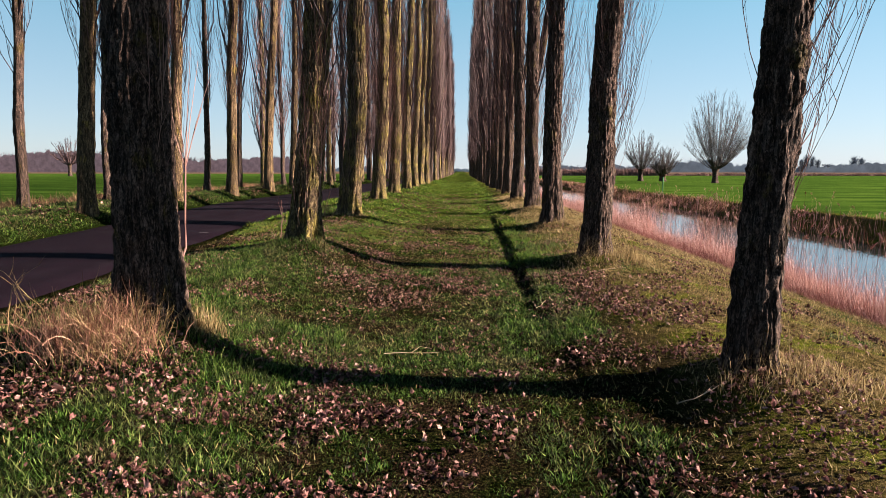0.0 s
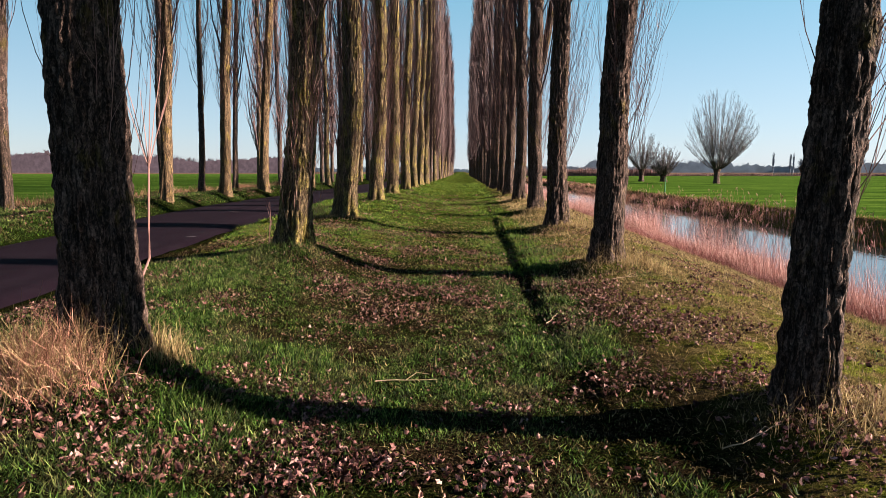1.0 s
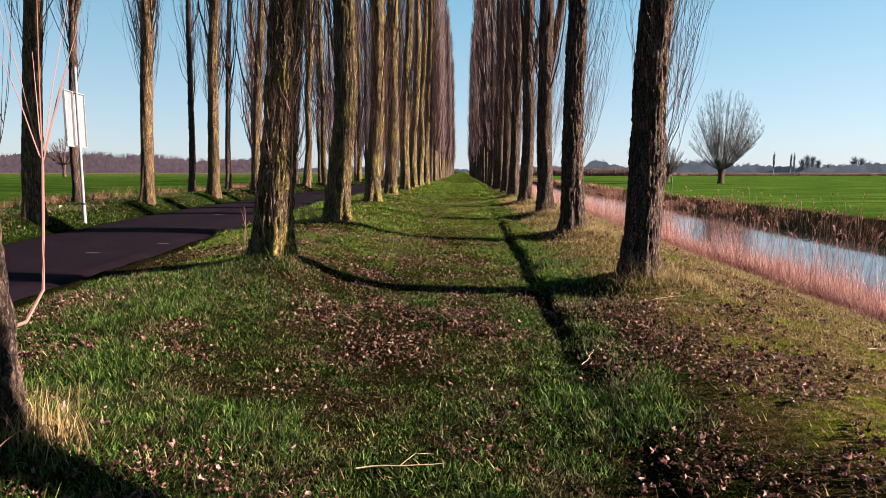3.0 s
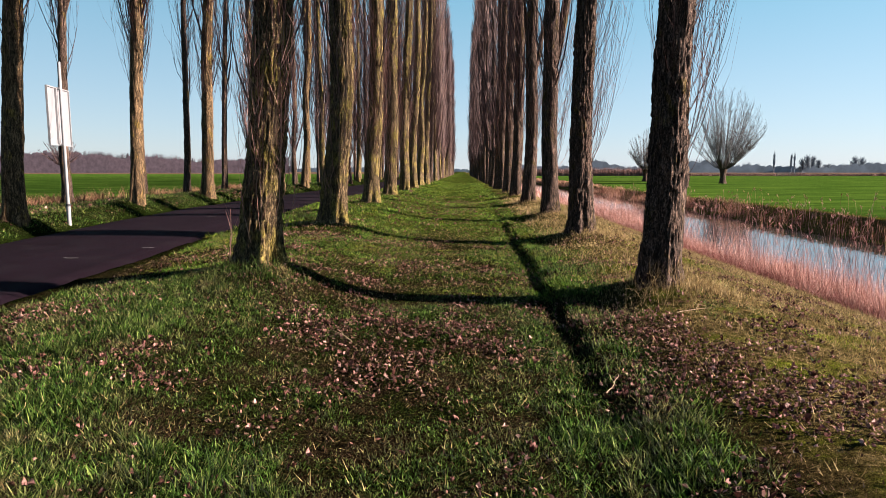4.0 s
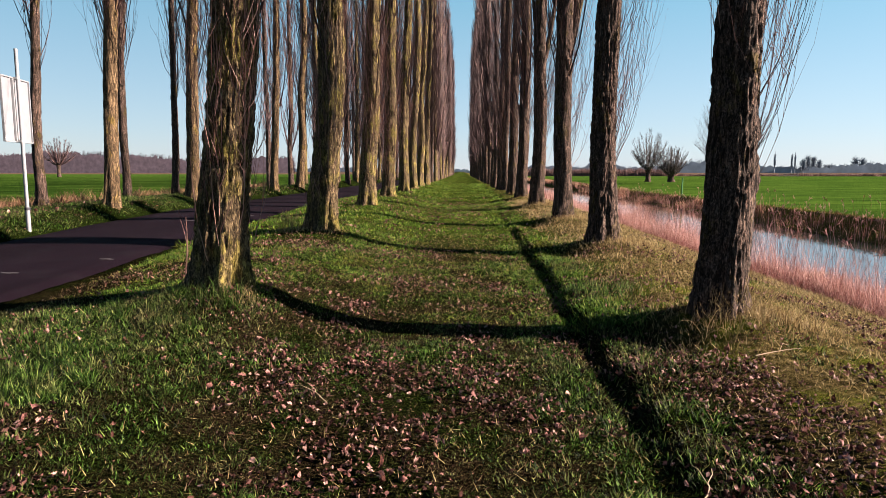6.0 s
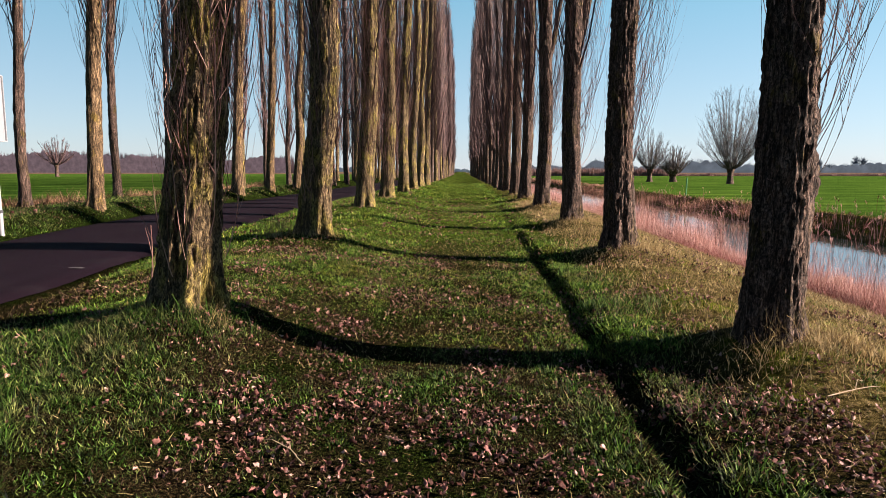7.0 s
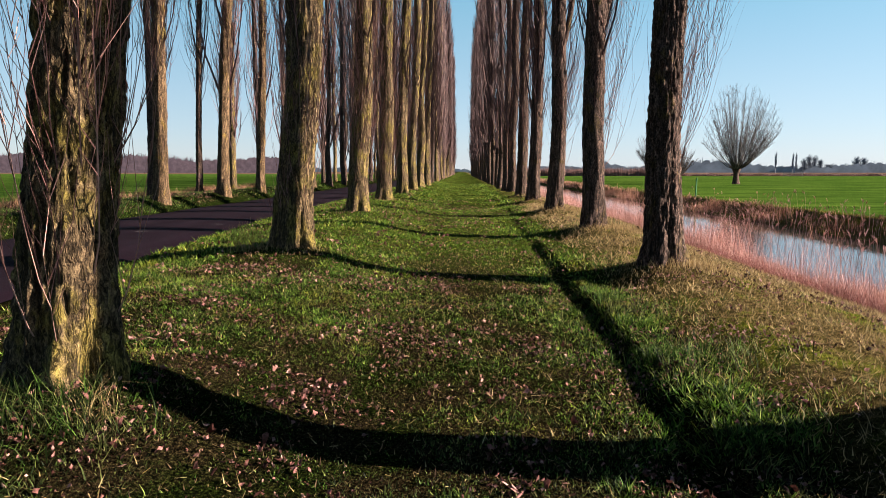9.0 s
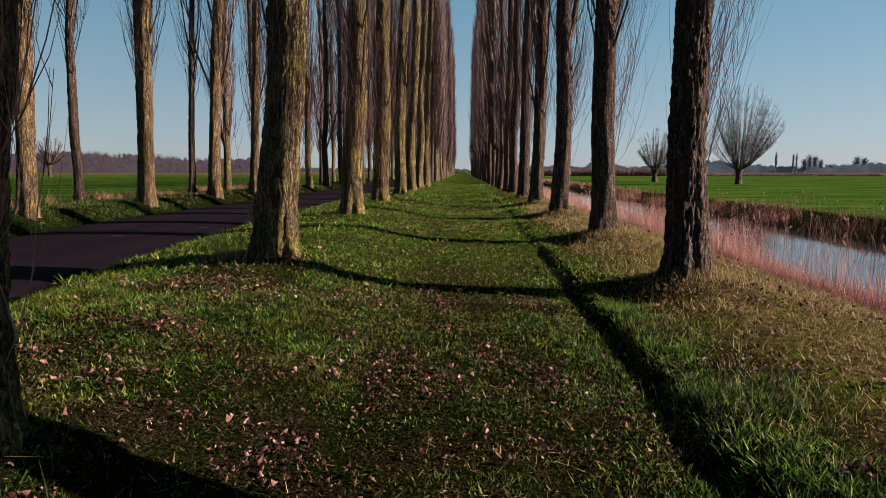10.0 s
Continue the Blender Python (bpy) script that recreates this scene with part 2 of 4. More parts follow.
def ground_material():
    m, t, b = material("ground_soil_and_turf", 1.0)
    b.inputs["Specular IOR Level"].default_value = 0.0
    c = coords(t)
    x = t.nodes.new("ShaderNodeSeparateXYZ")
    t.links.new(c, x.inputs[0])
    big = noise_tex(t, c, 2.2, 8, 0.72)
    mid = noise_tex(t, c, 16.0, 7, 0.78)
    fine = noise_tex(t, c, 60.0, 4, 0.7)
    # near turf is almost black to paint deep shade in the gaps between blades
    turf = ramp(t, fine, (0.4, (0.002, 0.003, 0.001)), (0.52, (0.008, 0.013, 0.0025)), (0.68, (0.038, 0.058, 0.009)))
    litter = ramp(t, fine, (0.38, (0.003, 0.0015, 0.0015)), (0.52, (0.028, 0.014, 0.01)), (0.68, (0.12, 0.06, 0.042)))
    # leaf litter under the avenue's near end, turf further on and beyond the lane
    lawn = ramp(t, mix(t, 0.5, mid, fine), (0.38, (0.008, 0.013, 0.002)), (0.5, (0.045, 0.075, 0.009)), (0.64, (0.12, 0.175, 0.022)))
    beyond = node(t, "ShaderNodeMapRange", {"Value": x.outputs[1]})
    beyond.inputs["From Min"].default_value, beyond.inputs["From Max"].default_value = 13.0, 17.0
    along = node(t, "ShaderNodeMapRange", {"Value": x.outputs[1]})
    along.inputs["From Min"].default_value, along.inputs["From Max"].default_value = 6.0, 13.0
    along.inputs["To Min"].default_value, along.inputs["To Max"].default_value = 0.62, 0.4
    across = node(t, "ShaderNodeMapRange", {"Value": x.outputs[0]})
    across.inputs["From Min"].default_value, across.inputs["From Max"].default_value = -7.0, -4.0
    lawned = node(t, "ShaderNodeMath", {0: beyond.outputs[0], 1: across.outputs[0]})
    lawned.operation = "MULTIPLY"
    turf = mix(t, lawned.outputs[0], turf, lawn)
    littered = node(t, "ShaderNodeMath", {0: along.outputs[0], 1: across.outputs[0]})
    littered.operation = "MULTIPLY"
    col = mix(t, mix(t, 1.0, ramp(t, big, (0.42, (0.1,)), (0.56, (1,))), littered.outputs[0], "MULTIPLY"), turf, litter)
    bank = node(t, "ShaderNodeMapRange", {"Value": x.outputs[0]})
    bank.inputs["From Min"].default_value, bank.inputs["From Max"].default_value, bank.inputs["To Max"].default_value = 1.35, 2.1, 0.85
    straw = ramp(t, noise_tex(t, c, 14, 6, 0.75), (0.35, (0.02, 0.014, 0.006)), (0.5, (0.12, 0.09, 0.03)), (0.65, (0.32, 0.23, 0.1)))
    mossy = ramp(t, noise_tex(t, c, 1.3, 5, 0.65), (0.5, (0,)), (0.6, (1,)))
    straw = mix(t, mossy, straw, ramp(t, mid, (0.36, (0.03, 0.036, 0.004)), (0.5, (0.12, 0.14, 0.014)), (0.66, (0.28, 0.29, 0.04))))
    col = mix(t, bank.outputs[0], col, straw)
    # fine flecks of blade colour, the dark ones standing in for shade between blades
    shade_specks = ramp(t, noise_tex(t, c, 190, 3, 0.8), (0.4, (0.12,)), (0.5, (0.7,)), (0.62, (2.2,)))
    col = mix(t, 0.85, col, shade_specks, "MULTIPLY")
    # open meadows on both sides, greener and plainer
    field = ramp(t, noise_tex(t, scaled(t, c, (0.22, 1, 1)), 0.5, 9, 0.75), (0.36, (0.02, 0.05, 0.008)), (0.5, (0.055, 0.11, 0.015)), (0.64, (0.11, 0.175, 0.026)))
    far = node(t, "ShaderNodeMapRange", {"Value": x.outputs[0]})
    far.inputs["From Min"].default_value, far.inputs["From Max"].default_value = 15.2, 15.6
    far_west = node(t, "ShaderNodeMapRange", {"Value": x.outputs[0]})
    far_west.inputs["From Min"].default_value, far_west.inputs["From Max"].default_value = -13.8, -14.6
    far = node(t, "ShaderNodeMath", {0: far.outputs[0], 1: far_west.outputs[0]})
    col = mix(t, far.outputs[0], col, field)
    # fields end in brown rough land far away
    rough_land = node(t, "ShaderNodeMapRange", {"Value": x.outputs[1]})
    rough_land.inputs["From Min"].default_value, rough_land.inputs["From Max"].default_value = 235.0, 245.0
    brown = ramp(t, noise_tex(t, c, 0.05, 4, 0.6), (0.35, (0.1, 0.07, 0.045)), (0.65, (0.2, 0.13, 0.09)))
    col = mix(t, rough_land.outputs[0], col, mix(t, far.outputs[0], col, brown))
    t.links.new(mix(t, 1.0, col, (0.58, 0.58, 0.58), "MULTIPLY"), b.inputs["Base Color"])
    bump(t, b, mix(t, 0.6, mid, fine), 1.0, 0.05)
    return m


def asphalt_material():
    m, t, b = material("asphalt", 0.9)
    b.inputs["Specular IOR Level"].default_value = 0.03
    c = coords(t)
    grain = noise_tex(t, c, 220, 3, 0.8)
    wear = noise_tex(t, scaled(t, c, (1, 0.12, 1)), 1.6, 5, 0.6)
    blot = noise_tex(t, c, 2.2, 5, 0.65)
    col = ramp(t, wear, (0.35, (0.005, 0.0024, 0.0042)), (0.6, (0.0074, 0.0038, 0.0065)), (0.8, (0.0145, 0.009, 0.0126)))
    col = mix(t, ramp(t, blot, (0.5, (0,)), (0.7, (0.5,))), col, (0.011, 0.008, 0.01))
    col = mix(t, 0.6, col, ramp(t, grain, (0.3, (0.5,)), (0.75, (1.6,))), "MULTIPLY")
    t.links.new(col, b.inputs["Base Color"])
    bump(t, b, grain, 0.5, 0.006)
    return m


def water_material():
    m, t, b = material("ditch_water", 0.04)
    b.inputs["Base Color"].default_value = (0.012, 0.016, 0.016, 1)
    b.inputs["Specular IOR Level"].default_value = 0.5
    c = coords(t)
    bump(t, b, noise_tex(t, scaled(t, c, (1, 0.6, 1)), 5, 3, 0.5), 0.12, 0.03)
    return m


def plain_material(name, colour, rough, metal=0.0, vary=0.15, scale=30):
    m, t, b = material(name, rough)
    n = noise_tex(t, coords(t), scale, 5, 0.6)
    t.links.new(ramp(t, n, (0.3, tuple(v * (1 - vary) for v in colour)), (0.7, tuple(min(1, v * (1 + vary)) for v in colour))), b.inputs["Base Color"])
    b.inputs["Metallic"].default_value = metal
    return m


GROUND, ASPHALT, WATER = ground_material(), asphalt_material(), water_material()
STEEL = plain_material("galvanised_steel", (0.18, 0.18, 0.19), 0.6, 0.2, 0.15, 60)
ALU = plain_material("sign_back_aluminium", (0.14, 0.138, 0.15), 0.7, 0.0, 0.08, 8)
STICKER = plain_material("white_sticker", (0.6, 0.6, 0.6), 0.6)
BLACK = plain_material("black_rubber", (0.03, 0.03, 0.035), 0.6)
PAINT = plain_material("worn_road_paint", (0.05, 0.043, 0.045), 0.9, 0, 0.7, 40)
GREYWOOD = plain_material("weathered_wood", (0.1, 0.085, 0.075), 0.85, 0, 0.35, 12)
STRAW = plain_material("pale_dry_wood", (0.3, 0.21, 0.14), 0.8, 0, 0.4, 60)
GREENPAINT = plain_material("green_paint", (0.05, 0.16, 0.06), 0.6, 0, 0.2, 20)
# HAZE_TREE and HAZE_MASS: distance haze painted into the base colour as blue-grey
HAZE_TREE = plain_material("haze_tinted_branches", (0.15, 0.17, 0.2), 0.95, 0, 0.25, 0.12)
HAZE_MASS = plain_material("haze_tinted_tree_mass", (0.19, 0.225, 0.265), 0.95, 0, 0.3, 0.06)
WOOD_MASS = plain_material("distant_wood_mass", (0.27, 0.19, 0.205), 0.95, 0, 0.3, 0.35)
HAZE_WOOD = plain_material("distant_wood", (0.15, 0.105, 0.112), 0.95, 0, 0.25, 0.25)

# ---- the lie of the land ----
WATER_Z = -1.06
RIGHT = [(2.0, 4.6), (1.99, 9.5), (2.0, 13.9), (2.0, 17.75), (1.95, 22.1), (1.95, 26.65), (1.95, 30.7)] + [(1.95 + 0.06 * math.sin(k * 2.3), 35.1 + 4.4 * k + 0.15 * math.sin(k * 1.7)) for k in range(29)]
LEFT = [(-2.02, 4.9), (-2.07, 9.62), (-2.27, 14.47), (-2.35, 19.9), (-2.35, 24.3), (-2.35, 29.9), (-2.35, 34.6)] + [(-2.35 + 0.08 * math.sin(k * 1.9), 39.4 + 4.8 * k + 0.15 * math.sin(k * 2.1)) for k in range(29)]
ROADSIDE = [(-8.5, 10.7), (-8.0, 14.4), (-8.0, 18.85), (-7.95, 23.15), (-8.0, 27.7), (-8.0, 31.65)] + [(-8.0 + 0.06 * math.sin(k * 2.7), 36.0 + 4.4 * k) for k in range(20)]
OUTER = [(-11.7, 13.4), (-11.7, 17.7), (-11.7, 22.0), (-11.7, 26.65), (-11.7, 30.45), (-11.7, 34.85), (-11.7, 39.15)] + [(-11.7 + 0.15 * math.sin(k * 1.3), 43.5 + 4.4 * k) for k in range(17)]

PROFILE = [
    (-4000, -0.1), (-15, -0.1), (-14, -0.1), (-13.0, -0.3), (-12.4, 0.0), (-11.7, 0.1), (-10.5, 0.12), (-9.0, 0.25), (-8.2, 0.3), (-7.85, 0.16), (-7.65, 0.06), (-7.5, -0.03),
    (-4.45, -0.03), (-4.3, 0.06), (-3.4, 0.17), (-2.7, 0.2), (-2.2, 0.2), (-1.7, 0.15), (-1.2, 0.05), (-0.8, -0.01), (0.0, -0.03), (0.5, -0.04), (0.8, -0.025),
    (1.1, 0.01), (1.5, 0.03), (2.0, 0.06), (2.6, 0.05), (3.4, -0.1), (4.6, -0.4), (6.0, -0.76), (6.8, -0.98), (7.6, -1.2), (8.6, -1.5),
    (12.4, -1.5), (13.2, -1.25), (13.9, -1.02), (14.5, -0.85), (15.1, -0.38), (16.0, -0.35), (17.5, -0.33), (4000, -0.33),
]
PROFILE_X, PROFILE_Z = [p[0] for p in PROFILE], [p[1] for p in PROFILE]


def smooth(a, b, v):
    t = np.clip((v - a) / (b - a), 0, 1)
    return t * t * (3 - 2 * t)


def rut_shift(y):
    return 0.06 * vnoise(np.asarray(y, float) * 0.6, 2.5, 0.5, 31) + 0.05 * vnoise(np.asarray(y, float) * 2.3, 4.5, 0.5, 32)


def rut_depth(y):
    return (0.25 + 0.75 * smooth(6.6, 8.6, y)) * (1 - 0.7 * smooth(12.5, 19.0, y)) * (0.85 + 0.2 * vnoise(np.asarray(y, float) * 1.6, 8.5, 0.5, 33)) * (1 - smooth(24.0, 40.0, y))


def ground_z(x, y):
    x, y = np.broadcast_arrays(np.asarray(x, float), np.asarray(y, float))
    rise = -0.07 + 0.37 * smooth(2.0, 23.0, y)
    z = np.interp(x, PROFILE_X, PROFILE_Z) + rise * (1 - smooth(2.5, 6.0, x))
    # the trodden lawn ends in a rut under the edge of the bank
    z = z + np.interp(x + rut_shift(y), [0.45, 0.8, 0.86, 0.95, 1.04, 1.5], [0.0, -0.02, -0.085, -0.085, 0.012, 0.0]) * rut_depth(y)
    for rows, up, wide in ((LEFT[:2], 0.17, 0.42), (LEFT[2:8], 0.06, 0.55), (RIGHT[:8], 0.135, 0.42), (ROADSIDE[:8], 0.06, 0.5)):
        for tx, ty in rows:
            z = z + up * np.exp(-((x - tx) ** 2 + (y - ty) ** 2) / (2 * wide * wide))
    # hollows added beside the trees on the bank, sunk to widen the shade there
    for tx, ty in RIGHT[:6]:
        z = z - 0.1 * np.exp(-((x - tx + 0.62) / 0.36) ** 2 - ((y - ty + 0.32) / 0.42) ** 2)
    near = (np.abs(x) < 12) & ~((x > -7.8) & (x < -4.3))
    z = z + near * (0.025 * vnoise(x * 1.1, y * 1.1, 0.5, 3) + 0.014 * vnoise(x * 3.3, y * 3.3, 0.5, 4) + 0.012 * vnoise(x * 8, y * 8, 0.5, 5))
    return z


def spread(*pieces):
    return np.unique(np.concatenate([np.arange(a, b, s) for a, b, s in pieces]).round(4))


def build_ground():
    xs = np.unique(np.concatenate([-np.geomspace(14, 4000, 26), spread((-14, -8.6, 0.3), (-8.6, -4, 0.15), (-4, 0.6, 0.085), (0.6, 1.2, 0.03), (1.2, 4.6, 0.085), (4.6, 6.6, 0.12), (6.6, 18, 0.3)), np.geomspace(18, 4000, 26)]))
    ys = np.unique(np.concatenate([-np.geomspace(2, 400, 12), spread((-2, 2.2, 0.3), (2.2, 13.6, 0.085), (13.6, 18, 0.1), (18, 30, 0.25), (30, 80, 1.2)), np.geomspace(80, 4500, 30)]))
    X, Y = np.meshgrid(xs, ys, indexing="ij")
    Z = ground_z(X, Y)
    n, m = X.shape
    i, j = np.meshgrid(np.arange(n - 1), np.arange(m - 1), indexing="ij")
    Q = np.stack([i * m + j, (i + 1) * m + j, (i + 1) * m + j + 1, i * m + j + 1], -1).reshape(-1, 4)
    me = mesh_of("ground", np.stack([X, Y, Z], -1), Q, materials=[GROUND], smooth=True)
    tagged(new("ground", me), "uneven grassy verge, meadows and ditch banks with bare soil", "ground", kind="structure")


build_ground()


def build_road():
    ys = np.concatenate([spread((-30, 80, 0.5)), np.geomspace(80.5, 700, 40)])
    us = np.linspace(0, 1, 15)
    left = -7.62 + 0.05 * vnoise(ys * 0.9, 0, 0, 21) + 0.03 * vnoise(ys * 4, 0, 0, 22)
    right = -4.36 + 0.05 * vnoise(ys * 0.9, 5, 0, 23) + 0.03 * vnoise(ys * 4, 3, 0, 24)
    X = left[:, None] * (1 - us) + right[:, None] * us
    Y = np.repeat(ys[:, None], len(us), 1)
    rise = -0.07 + 0.37 * smooth(2.0, 23.0, Y)
    Z = rise + 0.025 + 0.035 * (1 - (2 * us - 1) ** 2)
    Z[:, 0] -= 0.06
    Z[:, -1] -= 0.06
    n, m = X.shape
    i, j = np.meshgrid(np.arange(n - 1), np.arange(m - 1), indexing="ij")
    Q = np.stack([i * m + j, i * m + j + 1, (i + 1) * m + j + 1, (i + 1) * m + j], -1).reshape(-1, 4)
    road = tagged(new("road", mesh_of("road", np.stack([X, Y, Z], -1), Q, materials=[ASPHALT], smooth=True)), "narrow dark asphalt lane with ragged grassy edges", "road", kind="structure")
    return road


build_road()


def build_water():
    V = [(6.9, -300, WATER_Z), (13.8, -300, WATER_Z), (13.8, 700, WATER_Z), (6.9, 700, WATER_Z)]
    tagged(new("water", mesh_of("water", V, [(0, 1, 2, 3)], materials=[WATER])), "still ditch water reflecting the pale sky", "water", kind="structure")


build_water()


# ---- poplars ----
def trunk_mesh(seed, height, radius, sides, rings, lean=(0, 0), bend=0.08, bark=0.02, dense=4.2):
    """A tapered trunk from 0.35 m under the ground, with flared roots, swellings and furrowed bark."""
    low = int(rings * 0.8)
    z = np.concatenate([np.linspace(-0.35, dense, low, endpoint=False), np.linspace(dense, height, rings - low)])
    a = np.arange(sides) / sides * 2 * np.pi
    A, Zz = np.meshgrid(a, z, indexing="xy")
    zc = np.clip(Zz, 0, None)
    r = radius * (1 - 0.97 * (zc / height) ** 1.15)
    lobes = np.clip(0.75 + 0.55 * np.sin(A * 4 + seed + 0.5 * np.sin(A + seed)) + 0.4 * np.sin(A * 7 + seed * 2.1), 0, None)
    r = r * (1 + 0.42 * np.exp(-zc / 0.22) * lobes * 0.7 + 0.09 * np.exp(-zc / 0.7) * lobes)
    lumps = np.random.default_rng(seed)
    for _ in range(7):
        a0, z0, w, up = lumps.uniform(0, 6.28), lumps.uniform(0.4, 4.5), lumps.uniform(0.15, 0.3), lumps.uniform(0.04, 0.15)
        away = np.abs((A - a0 + np.pi) % (2 * np.pi) - np.pi)
        r = r * (1 + up * np.exp(-(away / w) ** 2 - ((Zz - z0) / (w * 0.45)) ** 2))
    cx, sy = np.cos(A), np.sin(A)
    r = r * (1 + 0.07 * vnoise(cx * 1.6, sy * 1.6, Zz * 0.9, seed) + 0.04 * vnoise(cx * 3.5, sy * 3.5, Zz * 2.6, seed + 1))
    # long hollows between the swelling ribs of the stem
    rib = vnoise(cx * 1.9 + 0.4 * vnoise(Zz * 0.7, seed, 0, seed + 9), sy * 1.9, Zz * 0.32, seed + 8)
    r = r * (1 + 0.06 * rib - 0.05 * np.exp(-(rib / 0.14) ** 2))
    if bark:
        k = radius * 32
        sway = 0.5 * vnoise(cx * 3, sy * 3, Zz * 3, seed + 7)
        n1 = np.abs(vnoise(cx * k + sway, sy * k + sway, Zz * 3.6, seed + 2))
        n2 = np.abs(vnoise(cx * k * 1.9, sy * k * 1.9, Zz * 9, seed + 3))
        n3 = vnoise(cx * k * 1.5, sy * k * 1.5, Zz * 22, seed + 4)
        r = r + bark * (np.clip(n1 * 2.4, 0, 1) ** 0.7 - 0.6) + bark * 0.7 * (np.clip(n2 * 2.2, 0, 1) - 0.5) + bark * 0.7 * n3
    ox = lean[0] * zc + bend * vnoise(Zz * 0.45, seed * 3.3, 0, seed + 5) * smooth(0, 1.5, zc)
    oy = lean[1] * zc + bend * vnoise(Zz * 0.45, 7.7, seed, seed + 6) * smooth(0, 1.5, zc)
    V = np.stack([ox + r * cx, oy + r * sy, Zz], -1).reshape(-1, 3)
    n, m = A.shape
    i, j = np.meshgrid(np.arange(n - 1), np.arange(m), indexing="ij")
    j2 = (j + 1) % m
    Q = np.stack([i * m + j, i * m + j2, (i + 1) * m + j2, (i + 1) * m + j], -1).reshape(-1, 4)
    axis = lambda h: np.stack([np.interp(h, z, ox[:, 0]), np.interp(h, z, oy[:, 0]), h], -1)
    girth = lambda h: radius * (1 - 0.97 * (np.clip(h, 0, height) / height) ** 1.15)
    return V, Q, axis, girth


def branch_set(rng, base, azimuth, out, length, thick, points, twist=0.06, tip=0.25, bow=1.3):
    """Ascending branches: they leave the stem and soon turn upwards."""
    S = len(base)
    u = np.linspace(0, 1, points)
    reach = out[:, None] * (1 - np.exp(-bow * u)) / (1 - math.exp(-bow))
    wob = np.cumsum(rng.normal(0, twist, (S, points, 2)), axis=1) * length[:, None, None] * 0.22
    wob[:, 0] = 0
    P = np.empty((S, points, 3))
    P[..., 0] = base[:, None, 0] + np.cos(azimuth)[:, None] * reach + wob[..., 0]
    P[..., 1] = base[:, None, 1] + np.sin(azimuth)[:, None] * reach + wob[..., 1]
    rise = np.sqrt(np.clip(length ** 2 - out ** 2, 0.02, None))
    P[..., 2] = base[:, None, 2] + rise[:, None] * u ** 1.12
    R = thick[:, None] * (1 - (1 - tip) * u)
    return P, R


def twigs_on(rng, P, R, count, length, thick, points=3, spread_out=0.35, first=0.12, twist=0.1):
    """Twigs along branches, each rising steeply beside the one it grows from."""
    S, N, _ = P.shape
    s = np.repeat(np.arange(S), count)
    u = rng.uniform(first, 1, len(s)) * (N - 1.001)
    i = u.astype(int)
    f = (u - i)[:, None]
    base = P[s, i] * (1 - f) + P[s, i + 1] * f
    L = length * rng.uniform(0.4, 1.2, len(s))
    az = rng.uniform(0, 2 * np.pi, len(s))
    return branch_set(rng, base, az, L * spread_out * rng.uniform(0.4, 1.4, len(s)), L, np.full(len(s), thick) * rng.uniform(0.7, 1.3, len(s)), points, twist)


def crown_mesh(seed, height, axis, girth, limbs, twigs, fine=True, start=2.6):
    """A brush of many slim ascending branches, with a few stronger limbs among them."""
    rng = np.random.default_rng(seed)
    h = start + (height * 0.95 - start) * rng.uniform(0, 1, limbs) ** 1.15
    az = rng.uniform(0, 2 * np.pi, limbs)
    share = (h - start) / (height - start)
    strong = rng.uniform(0, 1, limbs) < 0.14
    L = (3.0 - 1.6 * share) * rng.uniform(0.5, 1.15, limbs) * np.where(strong, 1.6, 1)
    out = L * rng.uniform(0.08, 0.27, limbs) * np.where(strong, 0.7, 1)
    thick = np.where(strong, 0.034, 0.014) * rng.uniform(0.6, 1.2, limbs) * (1 - 0.5 * share)
    rim = np.stack([np.cos(az), np.sin(az), np.zeros(limbs)], -1) * girth(h)[:, None] * 0.8
    P, R = branch_set(rng, axis(h) + rim, az, out, L, thick if fine else thick * 1.45, 5 if fine else 3, 0.06)
    pieces = [tubes(P, R, 3)]
    tp, tr = twigs_on(rng, P, R, twigs, 1.15, 0.006 if fine else 0.014, 3 if fine else 2, 0.3)
    pieces.append(tubes(tp, tr, 3))
    return merged(pieces)


def shoots_mesh(rng, axis, girth, count, low, high, length, side=None, radius=0.006):
    """Thin young shoots that spring from the stem."""
    h = rng.uniform(low, high, count)
    az = rng.uniform(0, 2 * np.pi, count) if side is None else rng.normal(side[0], side[1], count)
    L = length * rng.uniform(0.4, 1.25, count)
    rim = np.stack([np.cos(az), np.sin(az), np.zeros(count)], -1) * girth(h)[:, None] * 0.9
    P, R = branch_set(rng, axis(h) + rim, az, L * (rng.uniform(0.1, 0.34, count) if side else rng.uniform(0.05, 0.22, count)), L, radius * rng.uniform(0.6, 1.3, count), 6, 0.028, 0.3, 1.5)
    tp, tr = twigs_on(rng, P, R, 5, length * 0.45, radius * 0.6, 3, 0.3, 0.12, 0.05)
    return merged([tubes(P, R, 3), tubes(tp, tr, 3)])


FAR_KINDS, MID_CROWNS = [], []
for k in range(5):
    tall = 24.0 + 1.1 * k
    V, Q, axis, girth = trunk_mesh(60 + k, tall, 0.165, 10, 15, bark=0, bend=0.15, dense=6)
    FAR_KINDS.append((mesh_of("far_trunk", V, Q, materials=[BARK_PLAIN], smooth=True),
                      mesh_of("far_crown", *crown_mesh(80 + k, tall, axis, girth, 140, 5, False, 1.8), materials=[TWIG]),
                      mesh_of("far_trunk", V, Q, materials=[BARK], smooth=True)))


